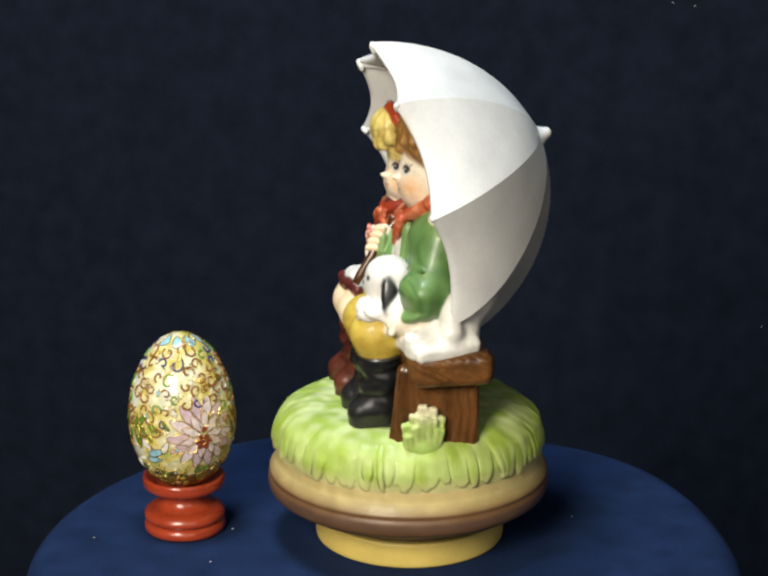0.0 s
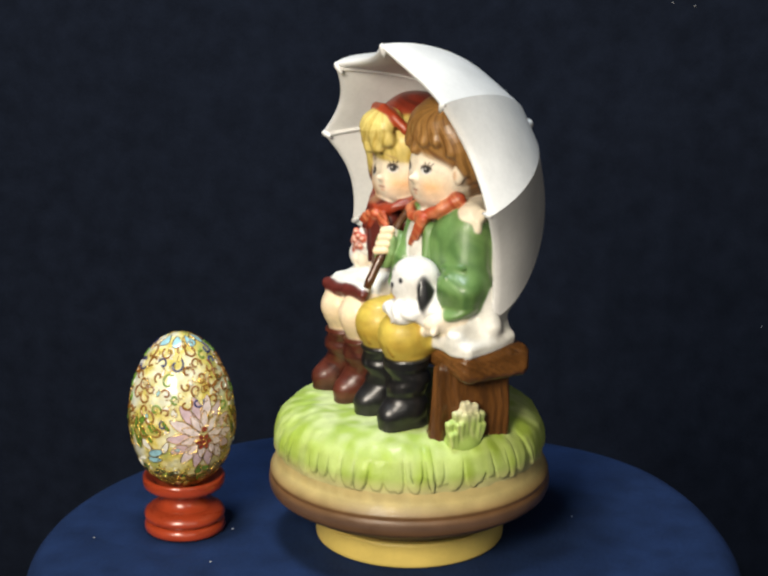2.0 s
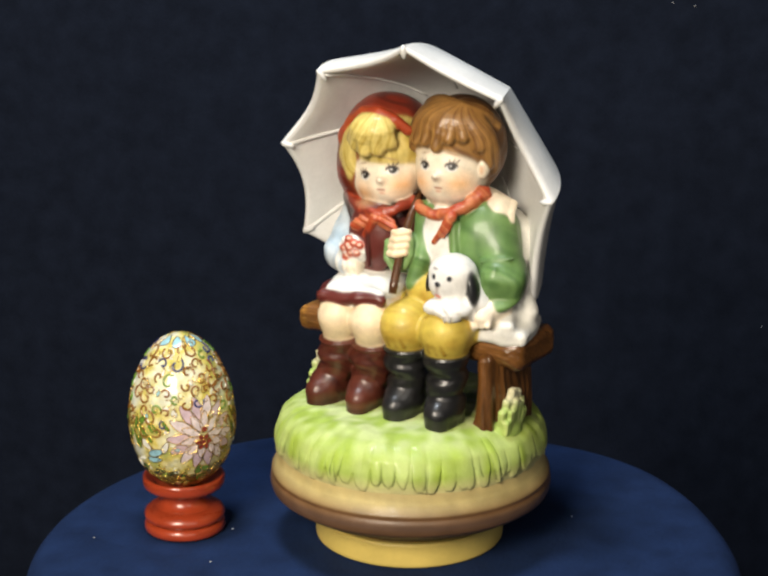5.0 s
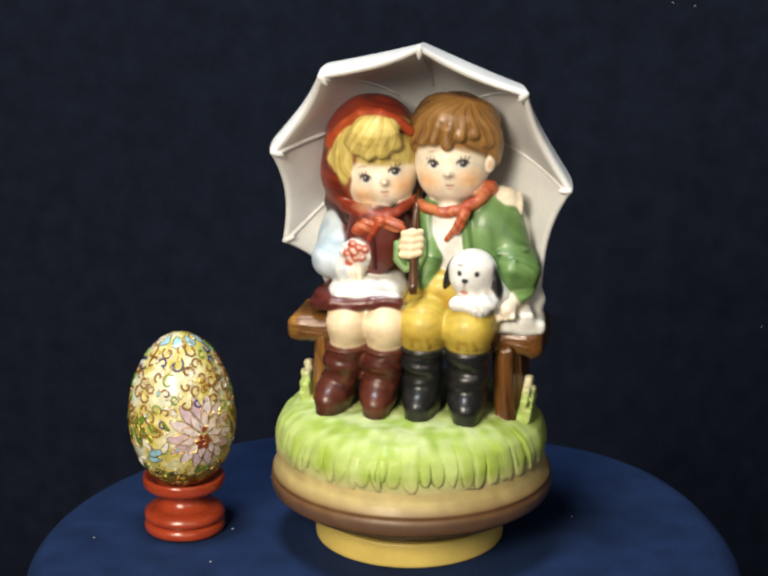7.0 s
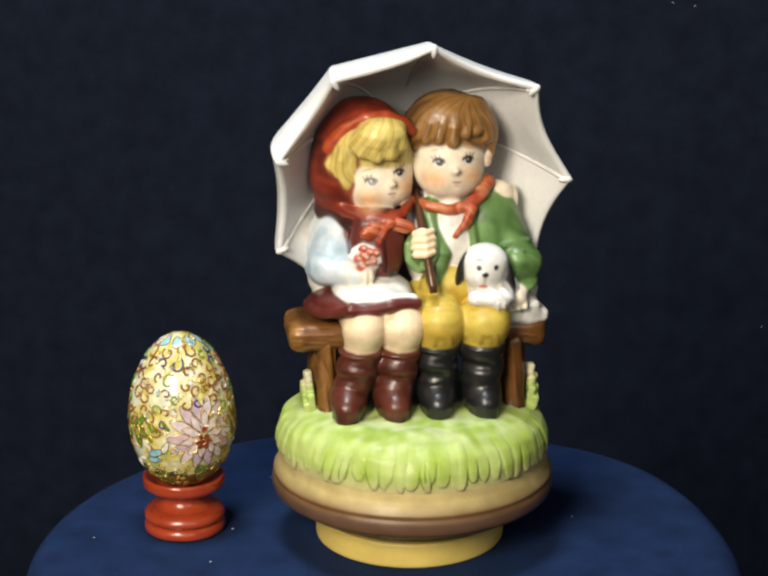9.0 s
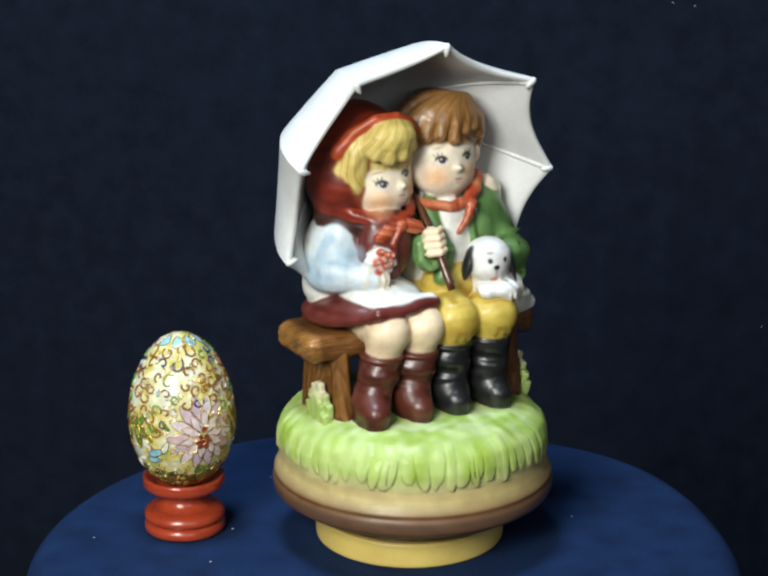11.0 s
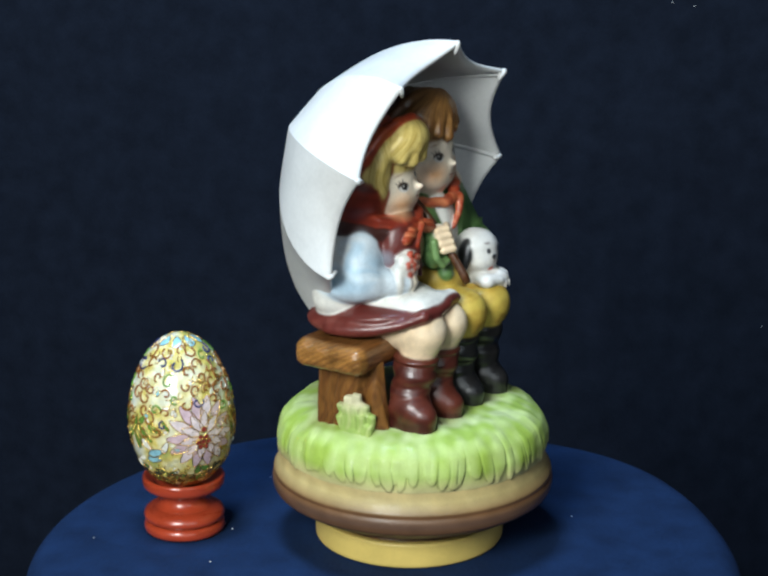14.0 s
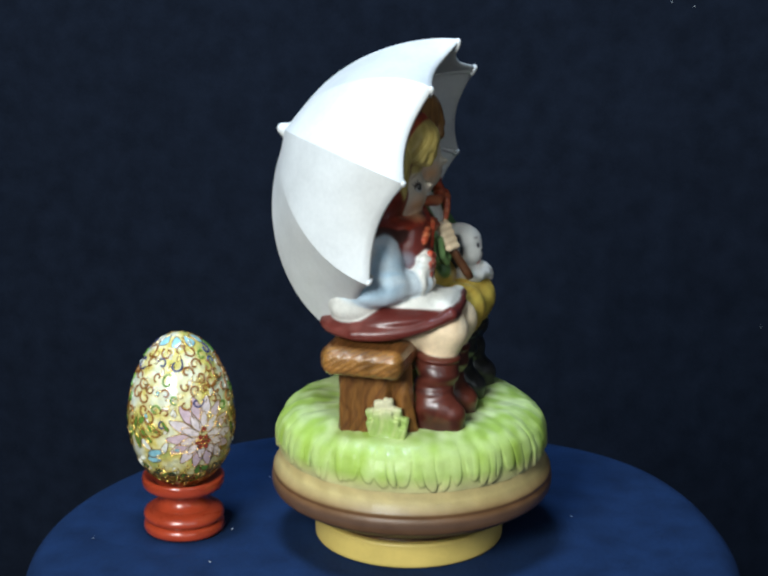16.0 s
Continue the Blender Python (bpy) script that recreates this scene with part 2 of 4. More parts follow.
u = np.linspace(-1.3, 1.3, 220)
v = np.linspace(-0.75, 1.2, 120)
U, V = np.meshgrid(u, v)
fold = 0.008 * np.sin(U * 9 + 0.6 * np.sin(V * 3)) + 0.004 * np.sin(U * 23 + 1.0)
tagged(grid_mesh("backdrop", np.stack([U, 0.55 + fold, V], -1), BACK), "dark navy cloth backdrop hanging in soft folds", "backdrop", kind="structure")

# ---- draped round table ----
ang = np.linspace(0, 2 * np.pi, 240, endpoint=False)
rows = []
for r in np.linspace(0.002, 0.112, 24):
    rows.append((r, 0.0, 0.0))
for k in range(1, 9):
    b = k / 8 * math.pi / 2
    rows.append((0.112 + 0.009 * math.sin(b), -0.009 * (1 - math.cos(b)), 0.0))
for k in range(1, 26):
    rows.append((0.121 + 0.022 * (k / 25) ** 0.8, -0.009 - 0.735 * k / 25, min(1, k / 5)))
bulge = 1 + 0.06 * np.exp(-((ang - 0.75) / 0.38) ** 2)
P = np.array([[((r * q + wv * 0.011 * (math.sin(11 * a) + 0.5 * math.sin(17 * a + 1))) * math.cos(a) - 0.0085,
                (r * q + wv * 0.011 * (math.sin(11 * a) + 0.5 * math.sin(17 * a + 1))) * math.sin(a) - 0.0145, z) for a, q in zip(ang, bulge)] for r, z, wv in rows])
tagged(grid_mesh("tablecloth", P, CLOTH, closed=True), "dark blue velvet cloth draped over a small round table", "tablecloth")

# ---- music box foot ----
foot = new("music_box_foot")
lathe("side_wall", [(0, 0.2), (31.9, 0.2), (32.4, 0.7), (32.5, 8.6), (32.3, 9.0), (31.5, 9.1), (0, 9.1)], YELLOW, foot)
# added dark disc stands for the shaded slit between foot and base
lathe("gap_disc", [(0, 8.9), (30.2, 8.9), (30.4, 9.2), (30.2, 9.9), (0, 9.9)], BROWN_STICK, foot, "dark disc standing for the shade in the gap under the turning base")
tagged(foot, "round yellow lacquered foot of a musical figurine standing on blue cloth", "music box")

# ---- turning figurine ----
figurine = new("musical_figurine")
tagged(figurine, "painted porcelain musical figurine of two children seated under a white umbrella", "figurine")

TAN, BROWN = np.array((0.53, 0.42, 0.17)), np.array((0.16, 0.08, 0.03))


def base_paint(z, r, a):
    z = z[..., None]
    t = np.clip((z - 24.6) / 4.2, 0, 1)
    c = BROWN + (TAN - BROWN) * t
    w = np.exp(-((z - 21.3) / 1.7) ** 2)
    c = c + (np.array((0.105, 0.060, 0.038)) - c) * w * 0.85
    u = np.clip((16.5 - z) / 3, 0, 1)
    c = c + (np.array((0.30, 0.175, 0.055)) - c) * u
    a = a[..., None]
    return c * (1 + 0.08 * np.sin(3 * a + 1) + 0.04 * np.sin(11 * a + z) + 0.03 * np.sin(29 * a + 0.5 * z))


turning_base = lathe("turning_base", [(0, 10.4), (31, 10.4), (34, 11.2), (38.5, 13.6), (42.2, 15.0), (42.8, 15.2), (43.0, 15.8), (45.6, 17.0), (47.4, 18.4), (48.1, 20.2), (48.1, 22.2), (47.7, 23.4), (47.3, 23.8), (47.3, 24.1),
                       (47.8, 24.5), (47.7, 25.2), (47.0, 26.2), (46.2, 27.6), (45.6, 29.4), (45.2, 32), (44.6, 36), (40, 40), (0, 41)], SATIN, figurine, "brown and tan glazed round base with a raised ring", steps=160, paint=base_paint)

turning_base.location = (0.0007, -0.0007, 0.0004)

# grass cushion: blades lie over the rim with blunt tips
rng = np.random.default_rng(4)  # blades
na, ns = 900, 96
A = np.linspace(0, 2 * np.pi, na, endpoint=False)
prof = np.array([(0, 50.0), (14, 49.8), (26, 49.0), (34, 48.9), (40.2, 47.0), (44.3, 43.4), (46.0, 38.6), (46.2, 34.5), (45.9, 32.4)])
s = np.r_[0, np.cumsum(np.hypot(*np.diff(prof, axis=0).T))]
q = np.linspace(0, s[-1], ns)
pr = np.c_[np.interp(q, s, prof[:, 0]), np.interp(q, s, prof[:, 1])]
for _ in range(5):
    pr[1:-1] = 0.25 * pr[:-2] + 0.5 * pr[1:-1] + 0.25 * pr[2:]
SS, AA = np.meshgrid(q, A, indexing="ij")
lift = np.full(SS.shape, -0.9)
tone = np.zeros(SS.shape)
edge = np.full(SS.shape, 0.0)
n_bl = 84
for k in range(n_bl):
    a0 = 2 * np.pi * (k + rng.uniform(-0.3, 0.3)) / n_bl
    end = s[-1] - rng.uniform(0.0, 3.6)
    wide = rng.uniform(1.2, 2.5)
    lean = rng.uniform(-0.05, 0.05)
    start = s[-1] - rng.uniform(12, 20)
    t = (SS - start) / (end - start)
    mid = a0 + lean * t ** 2
    off = np.abs((AA - mid + np.pi) % (2 * np.pi) - np.pi) * 46
    half = wide * np.clip(1 - np.clip((t - 0.72) / 0.28, 0, 1) ** 2.2, 0, 1) ** 0.5
    inside = (t > 0) & (t < 1) & (off < half)
    high = rng.uniform(0.1, 0.5) * np.clip(t * 2, 0, 1) * (1 - 0.45 * (off / np.maximum(half, 0.01)) ** 2)
    better = inside & (high > lift)
    lift = np.where(better, high, lift)
    tone = np.where(better, np.clip(t, 0, 1), tone)
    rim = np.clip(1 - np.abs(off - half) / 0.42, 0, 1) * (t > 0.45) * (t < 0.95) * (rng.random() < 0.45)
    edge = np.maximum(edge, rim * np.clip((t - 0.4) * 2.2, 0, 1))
under = np.clip((SS - (s[-1] - 11)) / 8, 0, 1)
lift = np.where(lift < -0.5, -0.55 * under, lift)
lift = lift - 0.4 * edge
soft = 0.06 * np.sin(AA * 47 + 3 * np.sin(SS * 0.2)) * np.clip((SS - 20) / 20, 0, 1) * (1 - under) + 0.3 * np.sin(AA * 9 + 1) * np.sin(SS * 0.33) \
    + 0.10 * np.clip(SS / 30, 0, 1) * np.sin(AA * 23 + SS * 0.11 + 2 * np.sin(AA * 3))
lift = lift + soft
tang = np.gradient(pr, axis=0)
nrm = np.c_[-tang[:, 1], tang[:, 0]]
nrm /= np.linalg.norm(nrm, axis=1)[:, None]
RR = pr[:, :1] + nrm[:, :1] * lift
ZZ = pr[:, 1:] + nrm[:, 1:] * lift
P = np.stack([RR * np.cos(AA), RR * np.sin(AA), ZZ], -1) / 1000
GRASS, PALE, LIME = np.array((0.33, 0.455, 0.075)), np.array((0.56, 0.645, 0.29)), np.array((0.33, 0.43, 0.04))
mixf = np.clip(0.55 + 0.3 * np.sin(AA * 5 + 0.9 * np.sin(SS * 0.2) + SS * 0.05) + 0.22 * np.sin(AA * 13 + 2 + SS * 0.09) * np.sin(SS * 0.24 + AA * 2), 0, 1)[..., None]
gx, gy = RR * np.cos(AA), RR * np.sin(AA)
blot = np.zeros(gx.shape)
for k in range(14):
    th, wl = rng.uniform(0, 6.28), rng.uniform(5, 22)
    blot += np.sin((gx * np.cos(th) + gy * np.sin(th)) * 6.28 / wl + rng.uniform(0, 6.28) + 0.6 * np.sin(AA * 7))
mixf = np.clip(mixf * 0.5 + 0.28 + 0.13 * blot[..., None], 0, 1)
rgb = GRASS + (PALE - GRASS) * mixf * 0.95
rim_t = np.clip((SS - 34) / 12, 0, 1)[..., None]
rgb = rgb + (LIME - rgb) * rim_t * 0.55
tip = np.clip((SS - (s[-1] - 5.5)) / 5, 0, 1)[..., None]
rgb = rgb + (np.array((0.58, 0.52, 0.24)) - rgb) * tip * 0.9
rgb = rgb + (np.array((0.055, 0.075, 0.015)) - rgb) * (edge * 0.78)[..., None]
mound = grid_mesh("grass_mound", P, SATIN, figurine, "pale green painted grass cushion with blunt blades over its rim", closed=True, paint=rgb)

mound.location = (0.0005, -0.0007, 0)

# grass tufts at the bench ends
for x0, y0, side in ((38.2, -2.6, 1), (-32.6, -1.6, -1)):
    c = Clay((x0 - 13, y0 - 15, 42), (x0 + 13, y0 + 15, 66), 0.34)
    c.ball((x0, y0, 46), (5.0, 7.0, 5.0), (0.34, 0.47, 0.10), k=2)
    for dy, tall, tilt in ((-5.0, 5.0, 14), (-2.8, 8.0, 8), (-0.5, 11.0, 2), (1.9, 10.0, -6), (4.2, 7.0, -14)):
        for dx, cut_ in ((1.6, 0.0), (3.0, 3.4)):
            high = (tall - cut_) / 2 + 2.0
            c.slab((x0 + side * dx, y0 + dy, 46 + high), (1.3, 1.7, high), (0.36, 0.49, 0.11), turn=(tilt, 9 * side, 0), edge=0.9, k=0.7, wave=((0.2, 1.0, 0.1), 3.4, 0.1), streak=((0.50, 0.58, 0.20), (0.2, 1.0, 0.1), 1.8))
    c.dab((x0 + side * 2, y0 + 0.6, 59.5), (5, 7, 4.0), (0.70, 0.66, 0.42), soft=2.2)
    c.finish("grass_tuft", SATIN, figurine, "pale grass tuft modelled against the bench leg")

# ---- bench ----
WOOD, WOOD2 = (0.25, 0.105, 0.026), (0.15, 0.06, 0.016)
bench = new("bench")
bench.parent = figurine
tagged(bench, "rough brown glazed log bench under the children")
c = Clay((-48, -13, 64), (50, 25, 82), 0.45)
c.slab((1.8, 6, 73.0), (41.6, 14.0, 4.5), WOOD, edge=3.6, wave=((0.06, 1.0, 0.75), 3.1, 0.07), streak=(WOOD2, (0.05, 0.7, 1.3), 2.9))
c.slab((-38.0, 5.5, 72.8), (3.6, 13.2, 4.4), (0.44, 0.21, 0.042), edge=3.2, streak=(WOOD, (0.1, 1.0, 1.6), 2.2), wave=((0.2, 0.8, 1.4), 1.9, 0.08))
c.slab((42.0, 6, 72.6), (3.4, 13.0, 5.5), (0.21, 0.085, 0.02), edge=3.3, streak=(WOOD2, (0.1, 1.0, 1.6), 2.2), wave=((0.2, 0.8, 1.4), 1.9, 0.08))
c.finish("seat", SEAT_GLAZE, bench)
for x, lean, deep, mid_y, root, bark in ((-29, 3, 9.0, 6.4, -6.0, (0.27, 0.12, 0.026)), (34, -3, 11.4, 4.4, -8.4, (0.19, 0.075, 0.018))):
    c = Clay((x - 12, -17, 42), (x + 12, 22, 73), 0.42)
    c.slab((x, mid_y, 58), (4.8, deep, 13.5), bark, turn=(0, lean, 0), edge=2.6, wave=((0.6, 1.0, 0.03), 1.7, 0.16), streak=((0.16, 0.065, 0.018), (0.9, 1.0, 0.1), 1.3))
    c.lock(curve(((x, root - 1.6, 46), (x, root + 0.6, 56), (x, root + 1.0, 70))), 3.6, 3.0, bark, k=1.2, wave=((1.0, 0.7, 0.05), 1.7, 0.25), streak=(WOOD2, (1.0, 0.7, 0.05), 1.7))
    c.limb((x, mid_y + deep - 2, 45), (x, mid_y + deep - 3.5, 56), 3.2, 1.6, bark, k=2.5, wave=((1.0, 0.7, 0.05), 1.7, 0.2))
    c.finish("leg", TRUNK_GLAZE, bench)

# ---- umbrella ----
umbrella = new("umbrella")
umbrella.parent = figurine
tagged(umbrella, "open white umbrella of nine scalloped panels")
HUB, RIM_C = np.array((0.6, 42.6, 138.6)), np.array((2.6, -3.7, 120.8))
SPINE = HUB - RIM_C
DEEP = float(np.linalg.norm(SPINE))
SPINE = SPINE / DEEP
# rim tip, then how each rib leaves the rim and reaches the hub: back, out, out, forward
RIBS = (((53.2, -3.0, 124.2), 0.40, 0.03, 0.44, 0.08), ((39.4, -12.2, 157.2), 0.40, -0.10, 0.40, 0.01), ((4.9, -14.4, 171.1), 0.25, -0.07, 0.62, 0.06),
        ((-28.0, -13.8, 160.6), 0.32, 0.05, 0.50, 0.03), ((-45.6, -9.6, 133.8), 0.46, 0.12, 0.44, -0.06), ((-44.8, 1.8, 100.8), 0.46, 0.05, 0.42, 0.0),
        ((-23.0, 11.0, 74.0), 0.52, 0.05, 0.57, 0.0), ((14.0, 9.4, 71.5), 0.52, 0.03, 0.60, 0.0), ((43.0, 5.6, 87.6), 0.42, 0.02, 0.44, 0.03))


def rib_point(k, s):
    tip, back, out, wide, fore = RIBS[k % 9]
    tip = np.array(tip)
    arm = tip - HUB
    arm = arm - SPINE * (arm @ SPINE)
    a, b = tip + SPINE * back * DEEP + arm * out, HUB + arm * wide - SPINE * fore * DEEP
    return (1 - s) ** 3 * tip + 3 * s * (1 - s) ** 2 * a + 3 * s * s * (1 - s) * b + s ** 3 * HUB


def outer_point(k, u, s):
    """Panel k, u across it from rib to rib, s from the rim (0) to the hub (1)."""
    hollow = 4 * u * (1 - u)
    q = s + (1 - s) ** 2 * 0.055 * hollow
    p = (1 - u) * rib_point(k, q) + u * rib_point(k + 1, q)
    arm = p - RIM_C
    arm = arm - SPINE * (arm @ SPINE)
    return p + arm * hollow * (0.010 * math.sin(math.pi * min(1.0, 1.15 * s)) - 0.05 * (1 - s) ** 5)


def inner_point(k, u, s, lift=0.0):
    """The shallow hollow face behind the children, 2 mm inside the rim."""
    p = outer_point(k, u, 0.0)
    arm = p - RIM_C
    depth = arm @ SPINE
    arm = arm - SPINE * depth
    size = np.linalg.norm(arm)
    arm = arm / size * (size - 2.3)
    return RIM_C + arm * (1 - s) + SPINE * (depth * (1 - s) + (0.6 + 41.0 * (1 - (1 - s) ** 2)) - lift)


nu, nf = 12, 26
for k in range(9):
    bm = bmesh.new()
    strips = [[outer_point(k, i / nu, 0.985 * (1 - j / nf)) for i in range(nu + 1)] for j in range(nf + 1)]
    lip = [outer_point(k, i / nu, 0) * 0.55 + inner_point(k, i / nu, 0) * 0.45 - SPINE * 0.75 for i in range(nu + 1)]
    strips += [lip] + [[inner_point(k, i / nu, j / 14) for i in range(nu + 1)] for j in range(14)]
    grid = [[bm.verts.new(Vector(p) / 1000) for p in row] for row in strips]
    for r1, r2 in zip(grid, grid[1:]):
        for i in range(nu):
            bm.faces.new((r1[i], r1[i + 1], r2[i + 1], r2[i]))
    part("panel", bm, WHITE, umbrella)
for k in range(9):
    bm = bmesh.new()
    tube(bm, [Vector(inner_point(k, 0, s, 0.15)) / 1000 for s in np.linspace(0.0, 0.62, 14)], [0.0009 - 0.00004 * j for j in range(14)], 8)
    part("rib", bm, WHITE, umbrella)
    bm = bmesh.new()
    tip = np.array(RIBS[k][0])
    arm = tip - RIM_C
    arm = arm / np.linalg.norm(arm)
    core = tip - arm * 1.1 + SPINE * 0.3
    tube(bm, [Vector(core + arm * d) / 1000 for d in (-3.4, -1.8, -0.4, 0.6, 1.2)], [0.0005, 0.0009, 0.00115, 0.00095, 0.0004], 12)
    part("rib_tip", bm, WHITE, umbrella)
bm = bmesh.new()
tube(bm, [Vector(HUB + SPINE * d) / 1000 for d in (-3.0, -1.2, 0.0, 1.2, 2.4, 3.4, 4.0)], [0.0052, 0.0044, 0.0034, 0.0026, 0.0020, 0.0016, 0.0007], 16)
part("finial", bm, WHITE, umbrella)
bm = bmesh.new()
tube(bm, [Vector(p) / 1000 for p in ((4.6, -19.4, 91.4), (4.3, -18.0, 94.0), (3.0, -11.4, 104.5), (2.4, -6.4, 111), (2.0, -1, 117), (1.8, 4, 121))], [0.0013, 0.0015, 0.0014, 0.0014, 0.0012, 0.0012], 12)
part("shaft", bm, BROWN_STICK, umbrella, "brown umbrella stick")

# ---- two seated children, one skin each ----
SKIN, BLUSH, LEG = (0.88, 0.77, 0.60), (0.86, 0.50, 0.25), (0.85, 0.66, 0.42)
RED, WINE, BLOND, BLOND2 = (0.38, 0.05, 0.014), (0.125, 0.024, 0.018), (0.74, 0.59, 0.18), (0.52, 0.37, 0.07)
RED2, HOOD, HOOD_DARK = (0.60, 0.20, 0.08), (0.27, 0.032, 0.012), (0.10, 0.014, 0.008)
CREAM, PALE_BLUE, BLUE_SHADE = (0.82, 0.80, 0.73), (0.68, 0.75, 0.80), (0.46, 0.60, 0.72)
HAIR, HAIR2 = (0.36, 0.185, 0.05), (0.17, 0.072, 0.018)
GREEN, GREEN2, MUSTARD, MUSTARD2 = (0.15, 0.27, 0.08), (0.085, 0.175, 0.048), (0.61, 0.455, 0.07), (0.52, 0.34, 0.045)
BLACK, BOOT, BOOT2 = (0.012, 0.012, 0.013), (0.105, 0.025, 0.014), (0.05, 0.011, 0.008)


def face(c, at, side, up, eyes, mouth):
    """Painted eyes, brows, cheeks and mouth."""
    at, side, up = (np.array(q, float) for q in (at, side, up))
    for e in (-1, 1):
        p = at + side * e * eyes
        c.dab(p - up * 5.2 + side * e * 2.2, (4.2, 4.8, 3.0), BLUSH, soft=2.8)
        for q in (-1, 0, 1):
            c.dab(p + up * 1.9 + side * (q * 1.2 + e * 0.8), (0.2, 2.6, 0.8), (0.09, 0.055, 0.04), turn=(0, 26 * q + 16 * e, 0), soft=0.22)
        c.dab(p + up * 0.5, (2.2, 2.8, 1.35), (0.07, 0.045, 0.03), soft=0.26)
        c.dab(p - up * 0.3, (2.0, 2.8, 1.1), (0.80, 0.76, 0.70), soft=0.26)
        c.dab(p + up * 0.25 + side * 0.35, (1.25, 2.8, 1.15), (0.02, 0.017, 0.015), soft=0.24)
        # pale dot: the eye's highlight, put into the paint
        c.dab(p + up * 0.55 + side * 0.0, (0.32, 2.8, 0.3), (0.6, 0.58, 0.55), soft=0.2)
        c.dab(p + up * 4.2 + side * e * 0.5, (1.9, 2.6, 0.2), (0.46, 0.29, 0.15), turn=(0, 14 * e, 0), soft=0.4)
        c.dab(np.array(mouth) + up * 3.3 + side * e * 0.55, (0.22, 2.5, 0.18), (0.60, 0.36, 0.24), soft=0.3)
    c.dab(mouth, (1.35, 2.6, 0.32), (0.42, 0.15, 0.09), soft=0.35)
    c.dab(np.array(mouth) - up * 1.1, (0.9, 2.5, 0.4), (0.76, 0.42, 0.27), soft=0.5)


def combed(points, centre, radii, lift=0.0):
    """The same line laid on an egg-shaped skull."""
    q = (curve(points) - centre) / np.array(radii, float)
    return centre + q / np.linalg.norm(q, axis=1)[:, None] * (np.array(radii) + lift)


def across(path, centre):
    """The direction over a lock of hair, from one strand to the next."""
    mid = path[len(path) // 2]
    way = np.cross(path[-1] - path[0], mid - centre)
    return tuple(way / np.linalg.norm(way))


def shoe(c, ankle, toe, shaft_top, r_top, colour, dark):
    """A boot: creased shaft, vamp, pointed toe, sole and heel."""
    an, to, st = (np.array(p, float) for p in (ankle, toe, shaft_top))
    for k in range(6):
        s = k / 5
        p = st + (an - st) * s
        r = r_top + (6.0 - r_top) * s
        c.ball(p + (0.5 * math.sin(3.1 * k + st[0]), 0.4 * math.cos(2.3 * k + st[0]), 0), (r, r * 1.03, 3.1), colour, turn=(13 * math.sin(2.0 * k + st[0]), 12 * math.cos(1.7 * k + 0.5 * st[0]), 0), k=2.2, bias=-0.3, streak=(dark, (0.2, 0.5, 1.0), 0.8))
    c.ball(st + (0, 0, 1.9), (r_top + 0.5, r_top + 0.6, 1.7), colour, turn=(4, 0, 0), k=0.7, bias=-0.3)
    mid = an * 0.5 + to * 0.5
    c.limb(an + (0, -0.5, -1.0), mid + (0, 0, 0.2), 6.0, 5.2, colour, k=2.0, streak=(dark, (0.7, 0.6, 0.5), 0.5))
    c.limb(mid, to, 5.4, 4.3, colour, k=2.4, streak=(dark, (0.7, 0.6, 0.5), 0.5))
    p = an + (to - an) * 0.45
    c.limb(p + (-3.8, 0.6, 3.2), p + (3.8, 0.6, 3.2), 0.5, 0.5, dark, k=1.4)
    low = np.array((1, 1, 0.0))
    c.limb(mid * low + (0, 0.5, 50.0), to * low + (0, 0.2, 50.0), 5.2, 4.1, dark, k=0.8)
    c.limb(an * low + (0, 1.5, 50.0), an * low + (0, 0.5, 50.0), 5.4, 5.4, dark, k=0.8)


